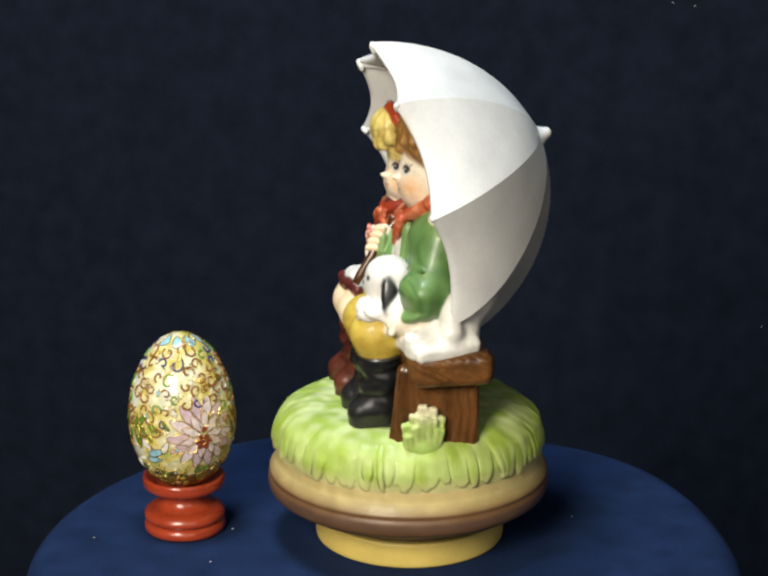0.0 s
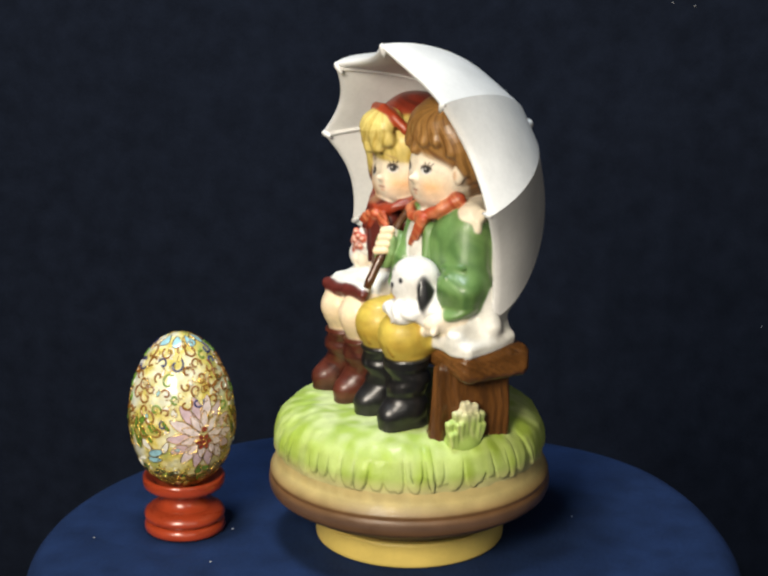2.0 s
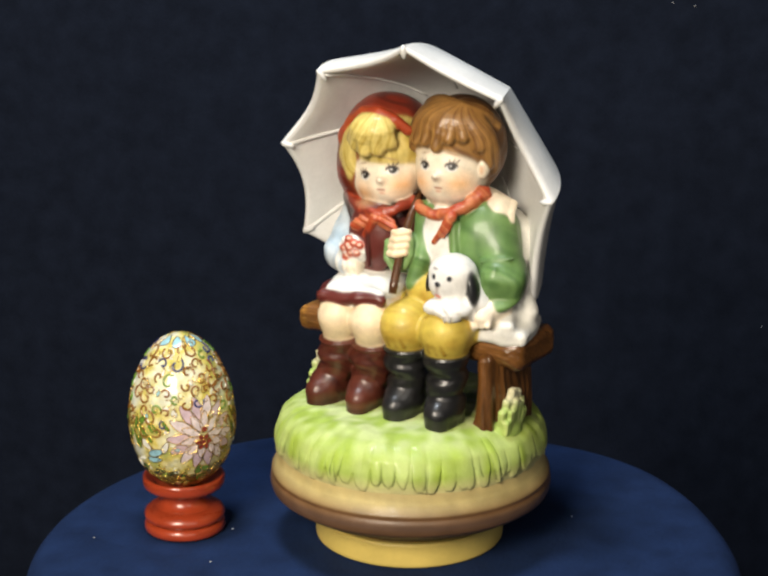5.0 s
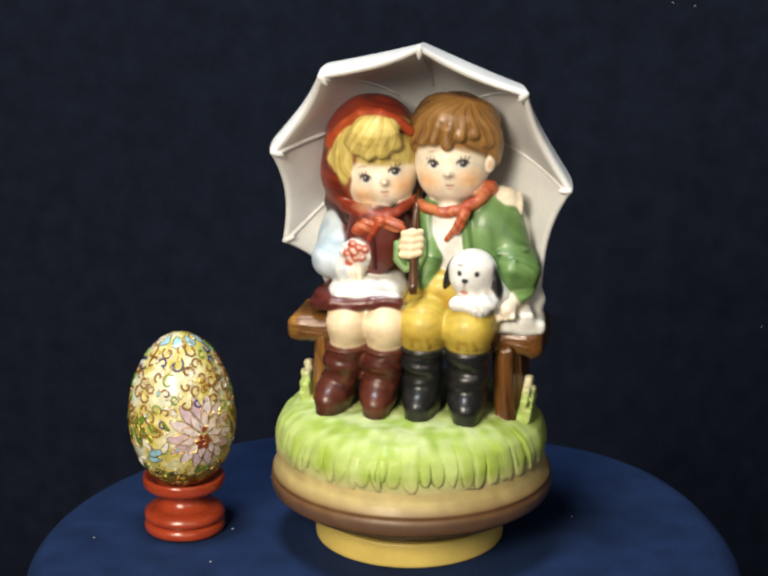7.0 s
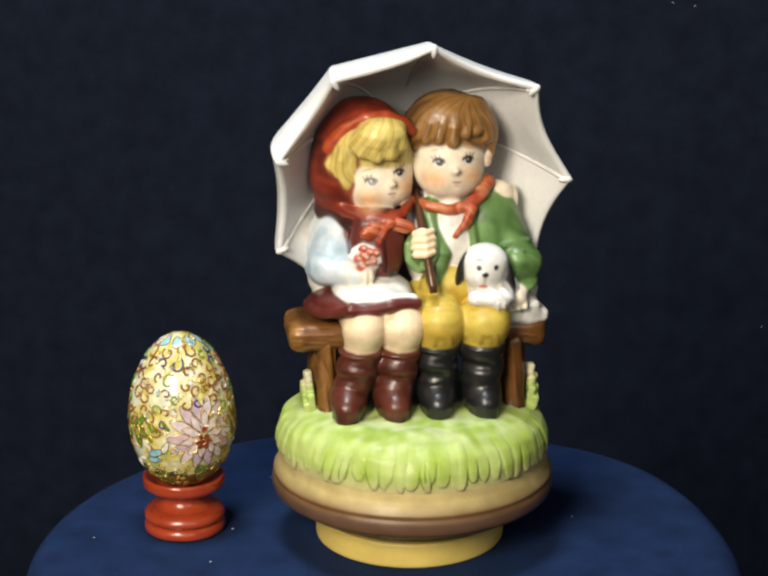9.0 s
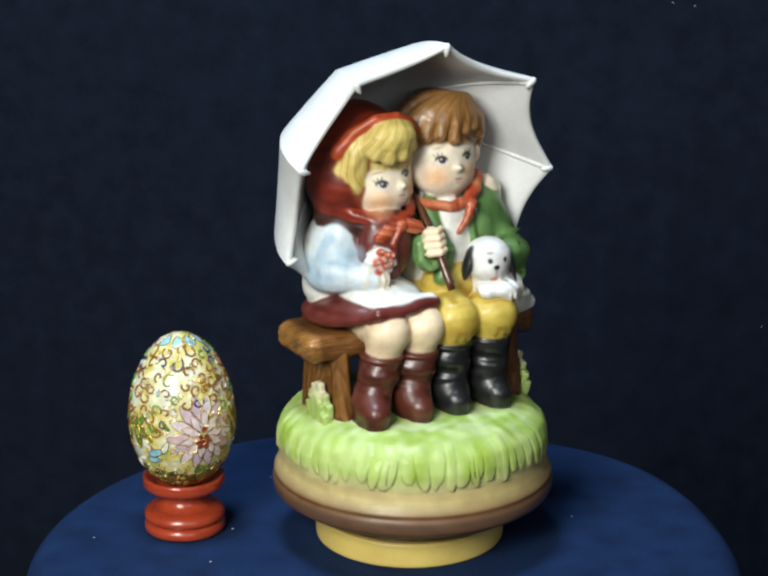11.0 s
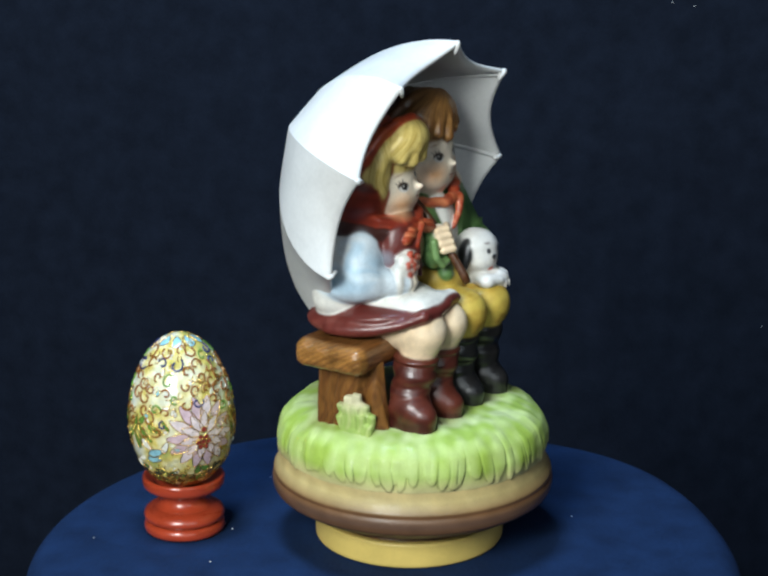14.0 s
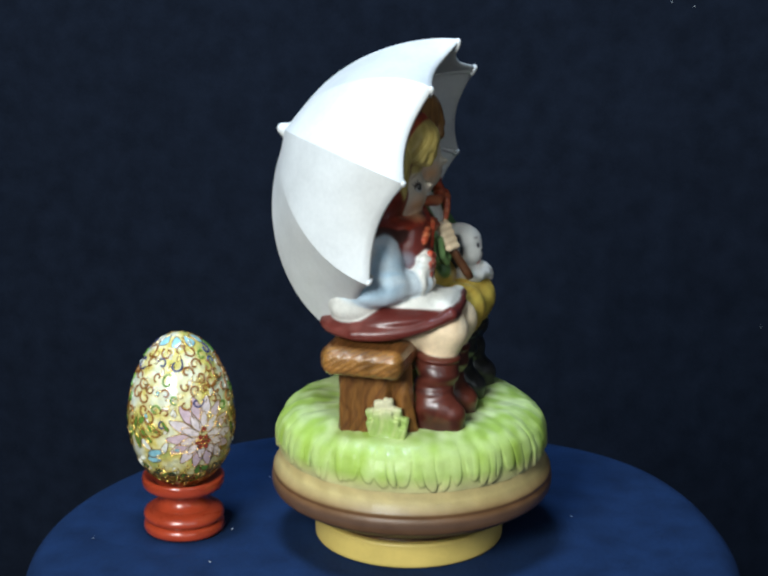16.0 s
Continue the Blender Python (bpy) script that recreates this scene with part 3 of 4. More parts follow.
def girl():
    c = Clay((-43, -36, 46), (8, 34, 158), 0.34)
    # trunk, sleeve and shoulder cloth melting into the umbrella behind
    c.ball((-14, 8, 104), (14, 12, 19), WINE)
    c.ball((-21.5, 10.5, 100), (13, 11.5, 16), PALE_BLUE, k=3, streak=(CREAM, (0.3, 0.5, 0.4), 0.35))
    c.ball((-24, 12, 89), (9.5, 9, 8), CREAM, k=4)
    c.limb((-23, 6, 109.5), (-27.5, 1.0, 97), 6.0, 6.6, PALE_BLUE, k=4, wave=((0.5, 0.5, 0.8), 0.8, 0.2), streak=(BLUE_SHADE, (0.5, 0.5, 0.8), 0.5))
    c.limb((-27.5, 0, 95.5), (-19.5, -8.5, 95.5), 5.6, 3.7, PALE_BLUE, k=2, wave=((0.8, -0.5, 0.2), 1.0, 0.18))
    c.ball((-30.5, 4, 93.5), (4.5, 6.5, 3.6), PALE_BLUE, turn=(0, 30, 20), k=2)
    c.ball((-20.6, -7.5, 96), (2.4, 4.4, 4.6), CREAM, turn=(0, 0, -35), k=0.8)
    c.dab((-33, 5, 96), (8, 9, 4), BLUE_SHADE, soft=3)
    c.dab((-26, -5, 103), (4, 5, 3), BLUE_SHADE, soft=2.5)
    c.limb((-29, 8, 113.5), (-19, -1, 111.5), 2.6, 3.4, (0.05, 0.018, 0.014), k=1)
    c.ball((-17, -9.5, 95.5), (3.8, 3.2, 3.0), SKIN, wave=((1, 0, 0.2), 2.6, 0.25))
    c.ball((-12.0, -4.4, 105), (9.3, 5.6, 12.5), WINE, wave=((1.0, 0.1, 0.1), 0.9, 0.12))
    c.limb((-11.2, -10.0, 108), (-10.2, -10.2, 96.5), 0.7, 0.7, (0.07, 0.012, 0.010), k=0.8)
    # posy in a cream paper frill
    c.ball((-17, -9.4, 101.0), (5.4, 3.0, 4.8), CREAM, wave=((1.0, 0.2, 1.0), 1.5, 0.25))
    for k in range(9):
        a = k * 2.39996
        rr = 1.25 * math.sqrt(k)
        at = (-16.8 + rr * math.cos(a), -12.0 + 0.22 * rr, 101.9 + rr * math.sin(a))
        c.ball(at, (1.35, 1.0, 1.35), (0.50, 0.075, 0.03), k=0.35, bias=-0.2)
        c.dab((at[0] + 0.5, at[1] - 0.8, at[2] + 0.4), (0.7, 1.5, 0.5), (0.82, 0.52, 0.40), soft=0.3)
    # lap: apron, skirt and its hem
    c.ball((-13.5, -4, 88.3), (13, 16.2, 5.6), CREAM, turn=(6, 0, 0), wave=((1.0, 0.3, 0), 0.6, 0.15))
    c.limb((-20, -17.0, 88.2), (-2, -16.8, 88.8), 1.9, 1.9, CREAM, k=4)
    c.ball((-17, 1, 84.5), (16, 18.5, 4.4), WINE, turn=(-6, 0, 0))
    c.ball((-23.5, 6, 83.0), (12, 18, 4.5), WINE, turn=(-3, -12, 0), streak=((0.19, 0.05, 0.038), (0.8, 0.3, 0.3), 0.4))
    c.lock(curve(((-34, 10, 80.6), (-33, -9, 80.4), (-22.5, -19.6, 86.6))), 1.4, 1.7, WINE, k=1.6)
    c.lock(curve(((-22.5, -19.6, 86.6), (-14, -20.4, 86.2), (-9, -19.4, 87.4))), 1.7, 1.5, WINE, k=1.6)
    c.lock(curve(((-9, -19.4, 87.4), (-4, -18.6, 88.6), (-0.5, -18.0, 87.6))), 1.5, 1.6, WINE, k=1.6)
    for x, xs, xa, toe in ((-17.6, -18.6, -22.6, (-23.8, -20.8, 53.0)), (-4.8, -5.6, -8.0, (-7.6, -21.0, 53.0))):
        c.limb((x, 2, 80), (x, -16.6, 79.6), 7.4, 7.0, LEG, k=2)
        c.limb((x, -16.6, 79.6), (xs, -14.6, 71), 6.9, 5.6, LEG, k=2)
        c.dab((x - 1, -24, 81), (3.6, 3, 3.4), (0.88, 0.70, 0.46), soft=2)
        shoe(c, (xa, -13.6, 55.0), toe, (xs, -14.4, 69.2), 7.0, BOOT, BOOT2)
    # head in its hood
    c.limb((-12, 5, 112), (-12, 5, 120), 6, 6, SKIN)
    c.ball((-15.6, 11.0, 134.8), (16.2, 15.8, 16.2), HOOD, turn=(0, -8, 0), wave=((0.6, 0.2, 0.9), 0.5, 0.15), streak=(HOOD_DARK, (0.5, 0.5, 0.6), 0.16))
    c.ball((-21.2, 9.4, 124.4), (11.8, 12.8, 11.6), HOOD, k=5, streak=(HOOD_DARK, (0.5, 0.5, 0.6), 0.2))
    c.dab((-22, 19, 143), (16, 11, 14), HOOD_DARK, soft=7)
    c.ball((-10.9, 4.8, 127.4), (11.9, 10.9, 12.4), SKIN, k=1.0, bias=-0.2)
    c.ball((-10.4, 1.0, 122.0), (10.2, 8.6, 6.9), SKIN, k=3)
    c.ball((-7.4, -7.4, 125.0), (1.1, 1.9, 1.0), SKIN, turn=(-15, 0, 0), k=2.0)
    rim = [(-0.4, -2.2, 141.6), (-3.6, -4.6, 145.2), (-9.2, -5.6, 147.6), (-16, -4.6, 147.0), (-22.4, -2.2, 142.8), (-26.8, 0.4, 136.4)]
    c.lock(rim, 1.7, 1.6, (0.36, 0.046, 0.013), k=3.0, streak=((0.46, 0.085, 0.02), (0.6, 0.3, 1.0), 0.35))
    c.lock([(-26.6, 1.4, 137.0), (-28.6, 4.0, 129), (-27.4, 5.0, 121), (-22, 2.5, 115.5)], 1.6, 1.8, HOOD_DARK, k=3.0)
    skull, size = np.array((-10.8, 5.2, 134.0)), (12.6, 12.4, 12.2)
    c.ball(skull + (0, 0.6, 0), size, BLOND, k=0.5, streak=(BLOND2, (1.0, 0.1, 0.3), 1.3))
    top = (-7.5, -5.4, 147.5)
    for x, z, bend, r in ((-20.6, 138.6, -5, 3.0), (-17.0, 136.0, -4, 3.4), (-12.8, 134.6, -3, 3.7), (-8.4, 135.4, -1, 3.5), (-4.2, 138.0, 2, 3.0)):
        path = combed((top, ((top[0] + x) / 2 + bend, -8.5, (top[2] + z) / 2 + 2.5), (x, -7.0, z)), skull, size, 1.4)
        path = path + np.outer(np.sin(np.linspace(0, math.pi, len(path))), (0, -1.9, 0.3))
        c.lock(path, 2.2, 2.4, BLOND, k=1.9, fat=r, streak=(BLOND2, across(path, skull), 2.1))
    for a, b, e, r in (((-14.5, -2.4, 144.5), (-25.0, -3.2, 136), (-23.6, -1.0, 125.5), 3.1), ((-17, -2.0, 138), (-24.4, -2.8, 129), (-20.8, -0.6, 119.6), 2.6), ((-18, -0.4, 141), (-27.4, 0.2, 133), (-25.0, 1.6, 122.5), 2.6)):
        c.lock(curve((a, b, e)), 2.2, 1.0, BLOND, k=1.2, fat=r, streak=(BLOND2, (1.0, -0.6, 0.15), 1.9))
    # scarf and bow
    c.lock([(-26, 4, 118.5), (-22, -1.6, 115.2), (-15, -6.2, 114.0), (-9, -7.6, 113.4), (-3.5, -5.2, 115.2), (0, 1, 117.5)], 1.8, 1.7, (0.22, 0.027, 0.011), k=1.4, streak=(RED, (1.0, 0.4, 0.9), 0.6), wave=((1, 0.2, 1.2), 0.9, 0.14))
    c.ball((-8.6, -9.0, 112.4), (2.0, 1.7, 1.8), RED, k=0.5, streak=(RED2, (0.4, 0.2, 1.0), 1.8))
    c.ball((-13.6, -8.6, 110.4), (5.2, 1.7, 2.3), RED, turn=(0, -24, 8), k=0.5, wave=((0.4, 0, 1), 2.4, 0.3), streak=(RED2, (0.4, 0.2, 1.0), 1.8))
    c.ball((-4.2, -8.6, 111.4), (4.4, 1.6, 2.2), RED, turn=(0, 16, -8), k=0.5, wave=((0.4, 0, 1), 2.4, 0.3), streak=(RED2, (0.4, 0.2, 1.0), 1.8))
    c.limb((-9.4, -9.4, 111.4), (-12.0, -9.8, 106.6), 1.2, 0.9, RED, k=0.5)
    face(c, (-9.6, -5.2, 126.8), (0.94, 0.22, 0.25), (-0.25, 0, 0.97), 4.95, (-7.5, -7.6, 121.9))
    return c.finish("girl_figure", GLAZE, figurine, "porcelain girl in red hood, wine skirt and brown boots")


def boy():
    c = Clay((-6, -36, 46), (52, 34, 158), 0.34)
    c.ball((14, 8, 102), (16, 12, 21), CREAM)
    c.ball((13, -2, 104), (7.5, 6.0, 14), CREAM, wave=((1.0, 0.1, -0.4), 0.7, 0.14))
    c.ball((24.5, 5.0, 107), (10.6, 11.0, 14.5), GREEN, streak=(GREEN2, (0.4, 0.7, 0.8), 0.4))
    c.limb((29.5, 4.5, 112), (35.0, -0.6, 97), 7.0, 7.2, GREEN, k=2.5, streak=(GREEN2, (0.5, 0.6, 0.7), 0.3))
    c.slab((35.2, -1.4, 96), (7.0, 7.4, 6.6), GREEN, turn=(18, 12, 28), edge=4.2, k=3, streak=(GREEN2, (0.5, 0.6, 0.7), 0.3))
    for a, b in (((30, -6.4, 103), (40, -3.5, 104.5)), ((31, -7.6, 99.2), (36, -8.3, 101.2))):
        c.limb(a, b, 0.5, 0.35, GREEN2, k=1.5)
    c.ball((35.5, -3.4, 91.0), (6.8, 7.0, 2.6), GREEN, turn=(25, 0, 0), k=0.8)
    c.limb((35, -4, 88), (33.6, -10.5, 86), 4.4, 3.6, SKIN)
    for k in range(4):
        c.limb((30.0 + 1.9 * k, -10.6, 86.6 + 0.2 * k), (30.2 + 2.0 * k, -12.6, 82.8 + 0.3 * k), 1.35, 1.1, SKIN, k=0.6)
    # cream cloth that falls over the seat in corners
    c.ball((32, 4, 83), (9.5, 12.5, 8.0), CREAM, turn=(0, 8, 0))
    c.ball((34, 3, 79.4), (9.5, 11.5, 3.0), CREAM, turn=(0, 6, 0), k=2)
    c.slab((35.0, 2.6, 79.6), (9.2, 11.0, 2.4), CREAM, turn=(4, 5, 14), edge=2.0, k=4)
    c.slab((39.0, -5.0, 81.0), (2.2, 3.4, 4.0), CREAM, turn=(20, 0, 30), edge=1.6, k=3)
    c.limb((38, 5, 95), (41.5, 6, 85), 3.2, 3.0, CREAM, k=3)
    c.ball((27, 14, 100), (13, 10, 17), CREAM, k=3)
    # near lapel and bent sleeve
    c.limb((5.5, 0, 115), (8.6, -7, 101), 3.6, 3.2, GREEN, k=1, streak=(GREEN2, (0.8, 0.2, 0.6), 0.6))
    c.limb((8.6, -7, 101), (6.4, -9.5, 93), 3.4, 2.6, GREEN, k=1.5, streak=(GREEN2, (0.8, 0.2, 0.6), 0.6))
    c.limb((18.5, -4.6, 114), (20.5, -6.6, 102), 1.5, 1.3, GREEN, k=1.5)
    c.ball((2.0, -7.5, 102.5), (5.6, 4.2, 7.4), GREEN, k=1, streak=(GREEN2, (0.8, 0.2, 0.6), 0.8))
    c.lock([(-2.6, -10.4, 105.5), (-2.4, -11.4, 100.5), (0.6, -12.0, 97.6), (4.4, -11.8, 98.6), (6.2, -11.0, 102.6), (5.8, -10.4, 107)], 1.3, 1.3, (0.20, 0.33, 0.11), k=0.8)
    c.ball((2.2, -9.4, 106.4), (3.4, 3.2, 4.4), SKIN, k=0.8)
    for k in range(4):
        z = 103.0 + 2.15 * k
        c.lock([(-0.4, -10.4 - 0.9 * (3 - k), z - 0.4), (2.6, -12.2 - 0.9 * (3 - k), z), (5.2, -10.4 - 0.9 * (3 - k), z + 0.5)], 1.2, 1.1, LEG, k=0.9)
    # fingers of the girl over the far shoulder
    c.limb((31.0, 4.5, 119), (22, 13, 117), 3.8, 5.4, SKIN, k=3)
    for k in range(4):
        c.lock([(28.6 + 2.0 * k, 5.0 + 0.4 * k, 121.4 - 0.5 * k), (29.0 + 2.1 * k, 2.2 + 0.5 * k, 119.6 - 0.6 * k), (29.2 + 2.1 * k, 1.8 + 0.6 * k, 115.8 - 0.2 * k)], 1.4, 1.05, SKIN, k=0.9)
    # legs
    for x, toe in ((7.4, (6.5, -20.6, 53.0)), (22.6, (22.5, -20.6, 53.0))):
        c.limb((x + 1, 2, 82), (x, -15.6, 80.0), 8.2, 8.0, MUSTARD, k=2.5, streak=(MUSTARD2, (0.4, 0.5, 0.3), 0.5))
        c.limb((x, -15.6, 80.0), (x - 0.4, -14.2, 75.0), 8.0, 7.2, MUSTARD, k=2, streak=(MUSTARD2, (0.4, 0.5, 0.3), 0.5))
        for q in (-2.6, 0.4, 3.0):
            c.limb((x + q, -21.6, 74.4), (x + q * 0.8, -22.8, 77.6), 0.3, 0.25, (0.36, 0.21, 0.02), k=0.9)
        c.dab((x - 1, -23.5, 77), (1.6, 3, 0.6), (0.40, 0.24, 0.02), soft=0.8)
        shoe(c, (x - 0.6, -13.6, 55.0), toe, (x - 0.6, -14.0, 70.2), 7.3, BLACK, (0.016, 0.015, 0.015))
    c.ball((12, 2, 84), (18, 12, 6), MUSTARD)
    c.ball((12, -5, 90), (10, 7.5, 7), MUSTARD, streak=(MUSTARD2, (0.4, 0.5, 0.3), 0.5))
    # head
    c.limb((13, 5, 114), (13, 5, 122), 6, 6, SKIN)
    c.ball((13.0, 10.0, 136.4), (15.0, 14.4, 16.6), HAIR2, wave=((0.9, -0.7, 0.5), 1.5, 0.22))
    c.ball((12.6, 5.0, 130.8), (12.5, 11.3, 12.2), SKIN, k=0.8, bias=-0.2)
    c.ball((13.0, 1.5, 125.2), (10.2, 8.2, 7.4), SKIN, k=3)
    c.ball((13.5, -7.2, 128.7), (1.1, 1.8, 1.0), SKIN, turn=(-15, 0, 0), k=2.0)
    skull, size = np.array((13.0, 7.4, 137.2)), (14.2, 13.2, 15.0)
    c.ball(skull + (0, 0.6, 0), (14.0, 13.0, 14.8), HAIR, k=0.5, streak=(HAIR2, (0.7, 0.5, 0.6), 1.0))
    whorl = np.array((18.0, 0.0, 152.0))
    for x, y, z, bx, bz, r in ((-1.2, 4.0, 132.6, -5, 6, 2.8), (-0.8, -1.0, 134.4, -4, 7, 2.8), (3.0, -5.0, 137.6, -4, 6, 2.9), (7.6, -7.0, 138.0, -3, 5, 3.0), (12.6, -7.8, 136.6, -2, 4, 3.0),
                               (17.0, -7.0, 139.6, 1, 2, 2.7), (21.6, -5.2, 140.4, 1, 2, 2.7), (25.4, -1.6, 137.0, 3, 3, 2.8), (27.4, 2.6, 130.4, 4, 5, 2.8), (27.6, 7.0, 128.4, 4, 5, 2.8), (0.0, 7.0, 143.5, -2, 4, 3.0), (26.4, 9.0, 143.0, 2, 3, 3.0)):
        end = np.array((x, y + 1.0, z + 1.6))
        path = combed((whorl, (whorl + end) / 2 + (bx, -2.0, bz), end), skull, size, 0.3)
        c.lock(path, 1.8, 1.9, HAIR, k=1.5, fat=r, streak=(HAIR2, across(path, skull), 2.3))
    c.ball((25.2, 2.6, 131.0), (1.9, 2.0, 3.2), SKIN, k=0.6)
    c.dab((25.6, 1.2, 131.0), (0.8, 1.6, 1.5), (0.74, 0.48, 0.30), soft=0.5)
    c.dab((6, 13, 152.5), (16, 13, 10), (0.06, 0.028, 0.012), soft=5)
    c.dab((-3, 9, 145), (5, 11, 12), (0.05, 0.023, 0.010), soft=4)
    # knotted scarf
    c.lock([(0.8, 3, 117.8), (5, -3.4, 116.8), (11, -6.2, 115.8), (17, -5.6, 116.6), (22.6, -2.6, 119.6), (26.0, 2.4, 123.4)], 1.4, 2.3, RED, k=0.8, streak=(RED2, (1.0, 0.4, 0.9), 0.7), wave=((1, 0.2, 1.2), 1.0, 0.14))
    c.ball((18.8, -6.8, 116.2), (2.2, 1.7, 2.0), RED, k=0.5, streak=(RED2, (0.4, 0.2, 1.0), 1.8))
    c.lock([(18.4, -7.4, 115.6), (16.4, -8.2, 111.5), (13.4, -8.2, 107.4)], 1.5, 0.8, RED, k=0.5, streak=(RED2, (1.0, 0.2, 0.6), 1.8))
    c.lock([(18.8, -7.0, 115.6), (18.4, -7.6, 112.5), (16.6, -7.8, 109.5)], 1.3, 0.7, RED, k=0.5, streak=(RED2, (1.0, 0.2, 0.6), 1.8))
    face(c, (12.8, -5.4, 131.6), (0.985, 0.14, 0.05), (-0.05, 0, 1), 4.95, (13.9, -6.9, 125.1))
    return c.finish("boy_figure", GLAZE, figurine, "porcelain boy in green jacket, mustard trousers and black boots")


def puppy():
    c = Clay((8, -32, 76), (42, 8, 112), 0.3)
    W = (0.80, 0.78, 0.73)
    c.ball((22.8, -10.6, 97.4), (8.0, 7.4, 7.8), W)
    c.ball((22.4, -13.0, 99.6), (6.6, 5.4, 4.6), W, k=3)
    c.ball((21.6, -15.4, 95.0), (4.6, 3.8, 3.4), W, k=3)
    c.ball((26, -7, 88.8), (9.5, 9.5, 7.8), W, k=3, wave=((1, 0.4, 0.6), 0.8, 0.35))
    c.ball((24.2, -16.5, 88.6), (7.6, 5.6, 3.4), W, k=2, wave=((1, 0.4, 0.6), 1.2, 0.3))
    c.ball((18.4, -18.6, 88.6), (2.1, 2.4, 1.8), W, k=2.0)
    c.ball((26.4, -19.0, 86.8), (2.6, 2.6, 2.0), W, k=2.0)
    for q in (-1, 1):
        c.limb((26.6 + q, -22.2, 87.6), (26.6 + q, -22.0, 85.4), 0.2, 0.2, (0.6, 0.57, 0.52), k=0.8)
    c.ball((15.0, -11.6, 97.0), (1.5, 2.5, 5.8), BLACK, turn=(0, 16, 0), k=0.3)
    c.ball((30.8, -12.4, 94.2), (1.7, 2.8, 6.6), BLACK, turn=(0, -12, 0), k=0.3)
    c.ball((21.5, -18.9, 96.9), (1.1, 0.8, 0.9), W, k=0.5)
    c.dab((21.5, -19.3, 96.9), (1.1, 1.6, 0.9), (0.015, 0.015, 0.02), soft=0.25)
    for x, y in ((19.6, -17.6), (25.2, -17.8)):
        c.dab((x, y, 99.0), (0.85, 2.5, 0.95), (0.015, 0.015, 0.02), soft=0.25)
    c.limb((21.4, -19.2, 95.8), (21.2, -18.9, 93.6), 0.25, 0.25, (0.45, 0.35, 0.30), k=0.6)
    c.dab((21.0, -18.8, 92.8), (1.3, 2.4, 0.7), (0.65, 0.18, 0.11), soft=0.35)
    c.dab((19.8, -17.2, 101.6), (1.1, 2, 0.25), (0.25, 0.2, 0.18), soft=0.3)
    return c.finish("puppy_figure", GLAZE, figurine, "white porcelain puppy with black ears on the boy's lap")


girl()
boy()
puppy()

# ---- egg on its stand ----
EX, EY = -0.0782, 0.0006
stand = new("egg_stand")
stand.location = (EX, EY, 0)
tagged(stand, "turned red lacquered wooden egg stand on blue cloth", "egg stand")
lathe("lower_ring", [(0, 0.2), (13.2, 0.2), (13.9, 0.9), (14.1, 2.0), (13.9, 3.2), (13.2, 4.0), (12.4, 4.4), (0, 4.4)], RED_WOOD, stand)
lathe("upper_ring", [(0, 4.2), (12.2, 4.2), (13.2, 4.6), (14.0, 5.6), (14.0, 6.6), (13.3, 7.9), (11.8, 8.8), (10.4, 9.3), (0, 9.3)], RED_WOOD, stand)
lathe("stem", [(0, 9.0), (10.4, 9.1), (9.0, 9.8), (7.8, 11.2), (7.4, 12.8), (7.8, 14.2), (8.8, 15.2), (10, 15.8), (0, 16.0)], RED_WOOD, stand)
lathe("cup", [(0, 15.2), (9.2, 15.2), (12.2, 15.6), (13.8, 16.5), (14.2, 17.8), (14.2, 20.0), (13.8, 20.5), (13.1, 20.5), (12.3, 19.9), (9, 17.9), (0, 17.1)], RED_WOOD, stand)

E0, E1H, ER = 17.3, 71.4, 18.1


def egg_radius(h):
    """Radius in millimetres at h, 0 at the blunt end and 1 at the top."""
    x = np.clip(h, 0, 1)
    return ER * np.sqrt(np.maximum(0, 1 - ((x - 0.42) / np.where(x < 0.42, 0.42, 0.58)) ** 2)) ** np.where(x < 0.42, 0.95, 1.08)


def egg_point(a, h, lift=0.0):
    r = float(egg_radius(h)) + lift
    return Vector((r * math.cos(a), r * math.sin(a), E0 + (E1H - E0) * h + lift * (h - 0.42))) / 1000


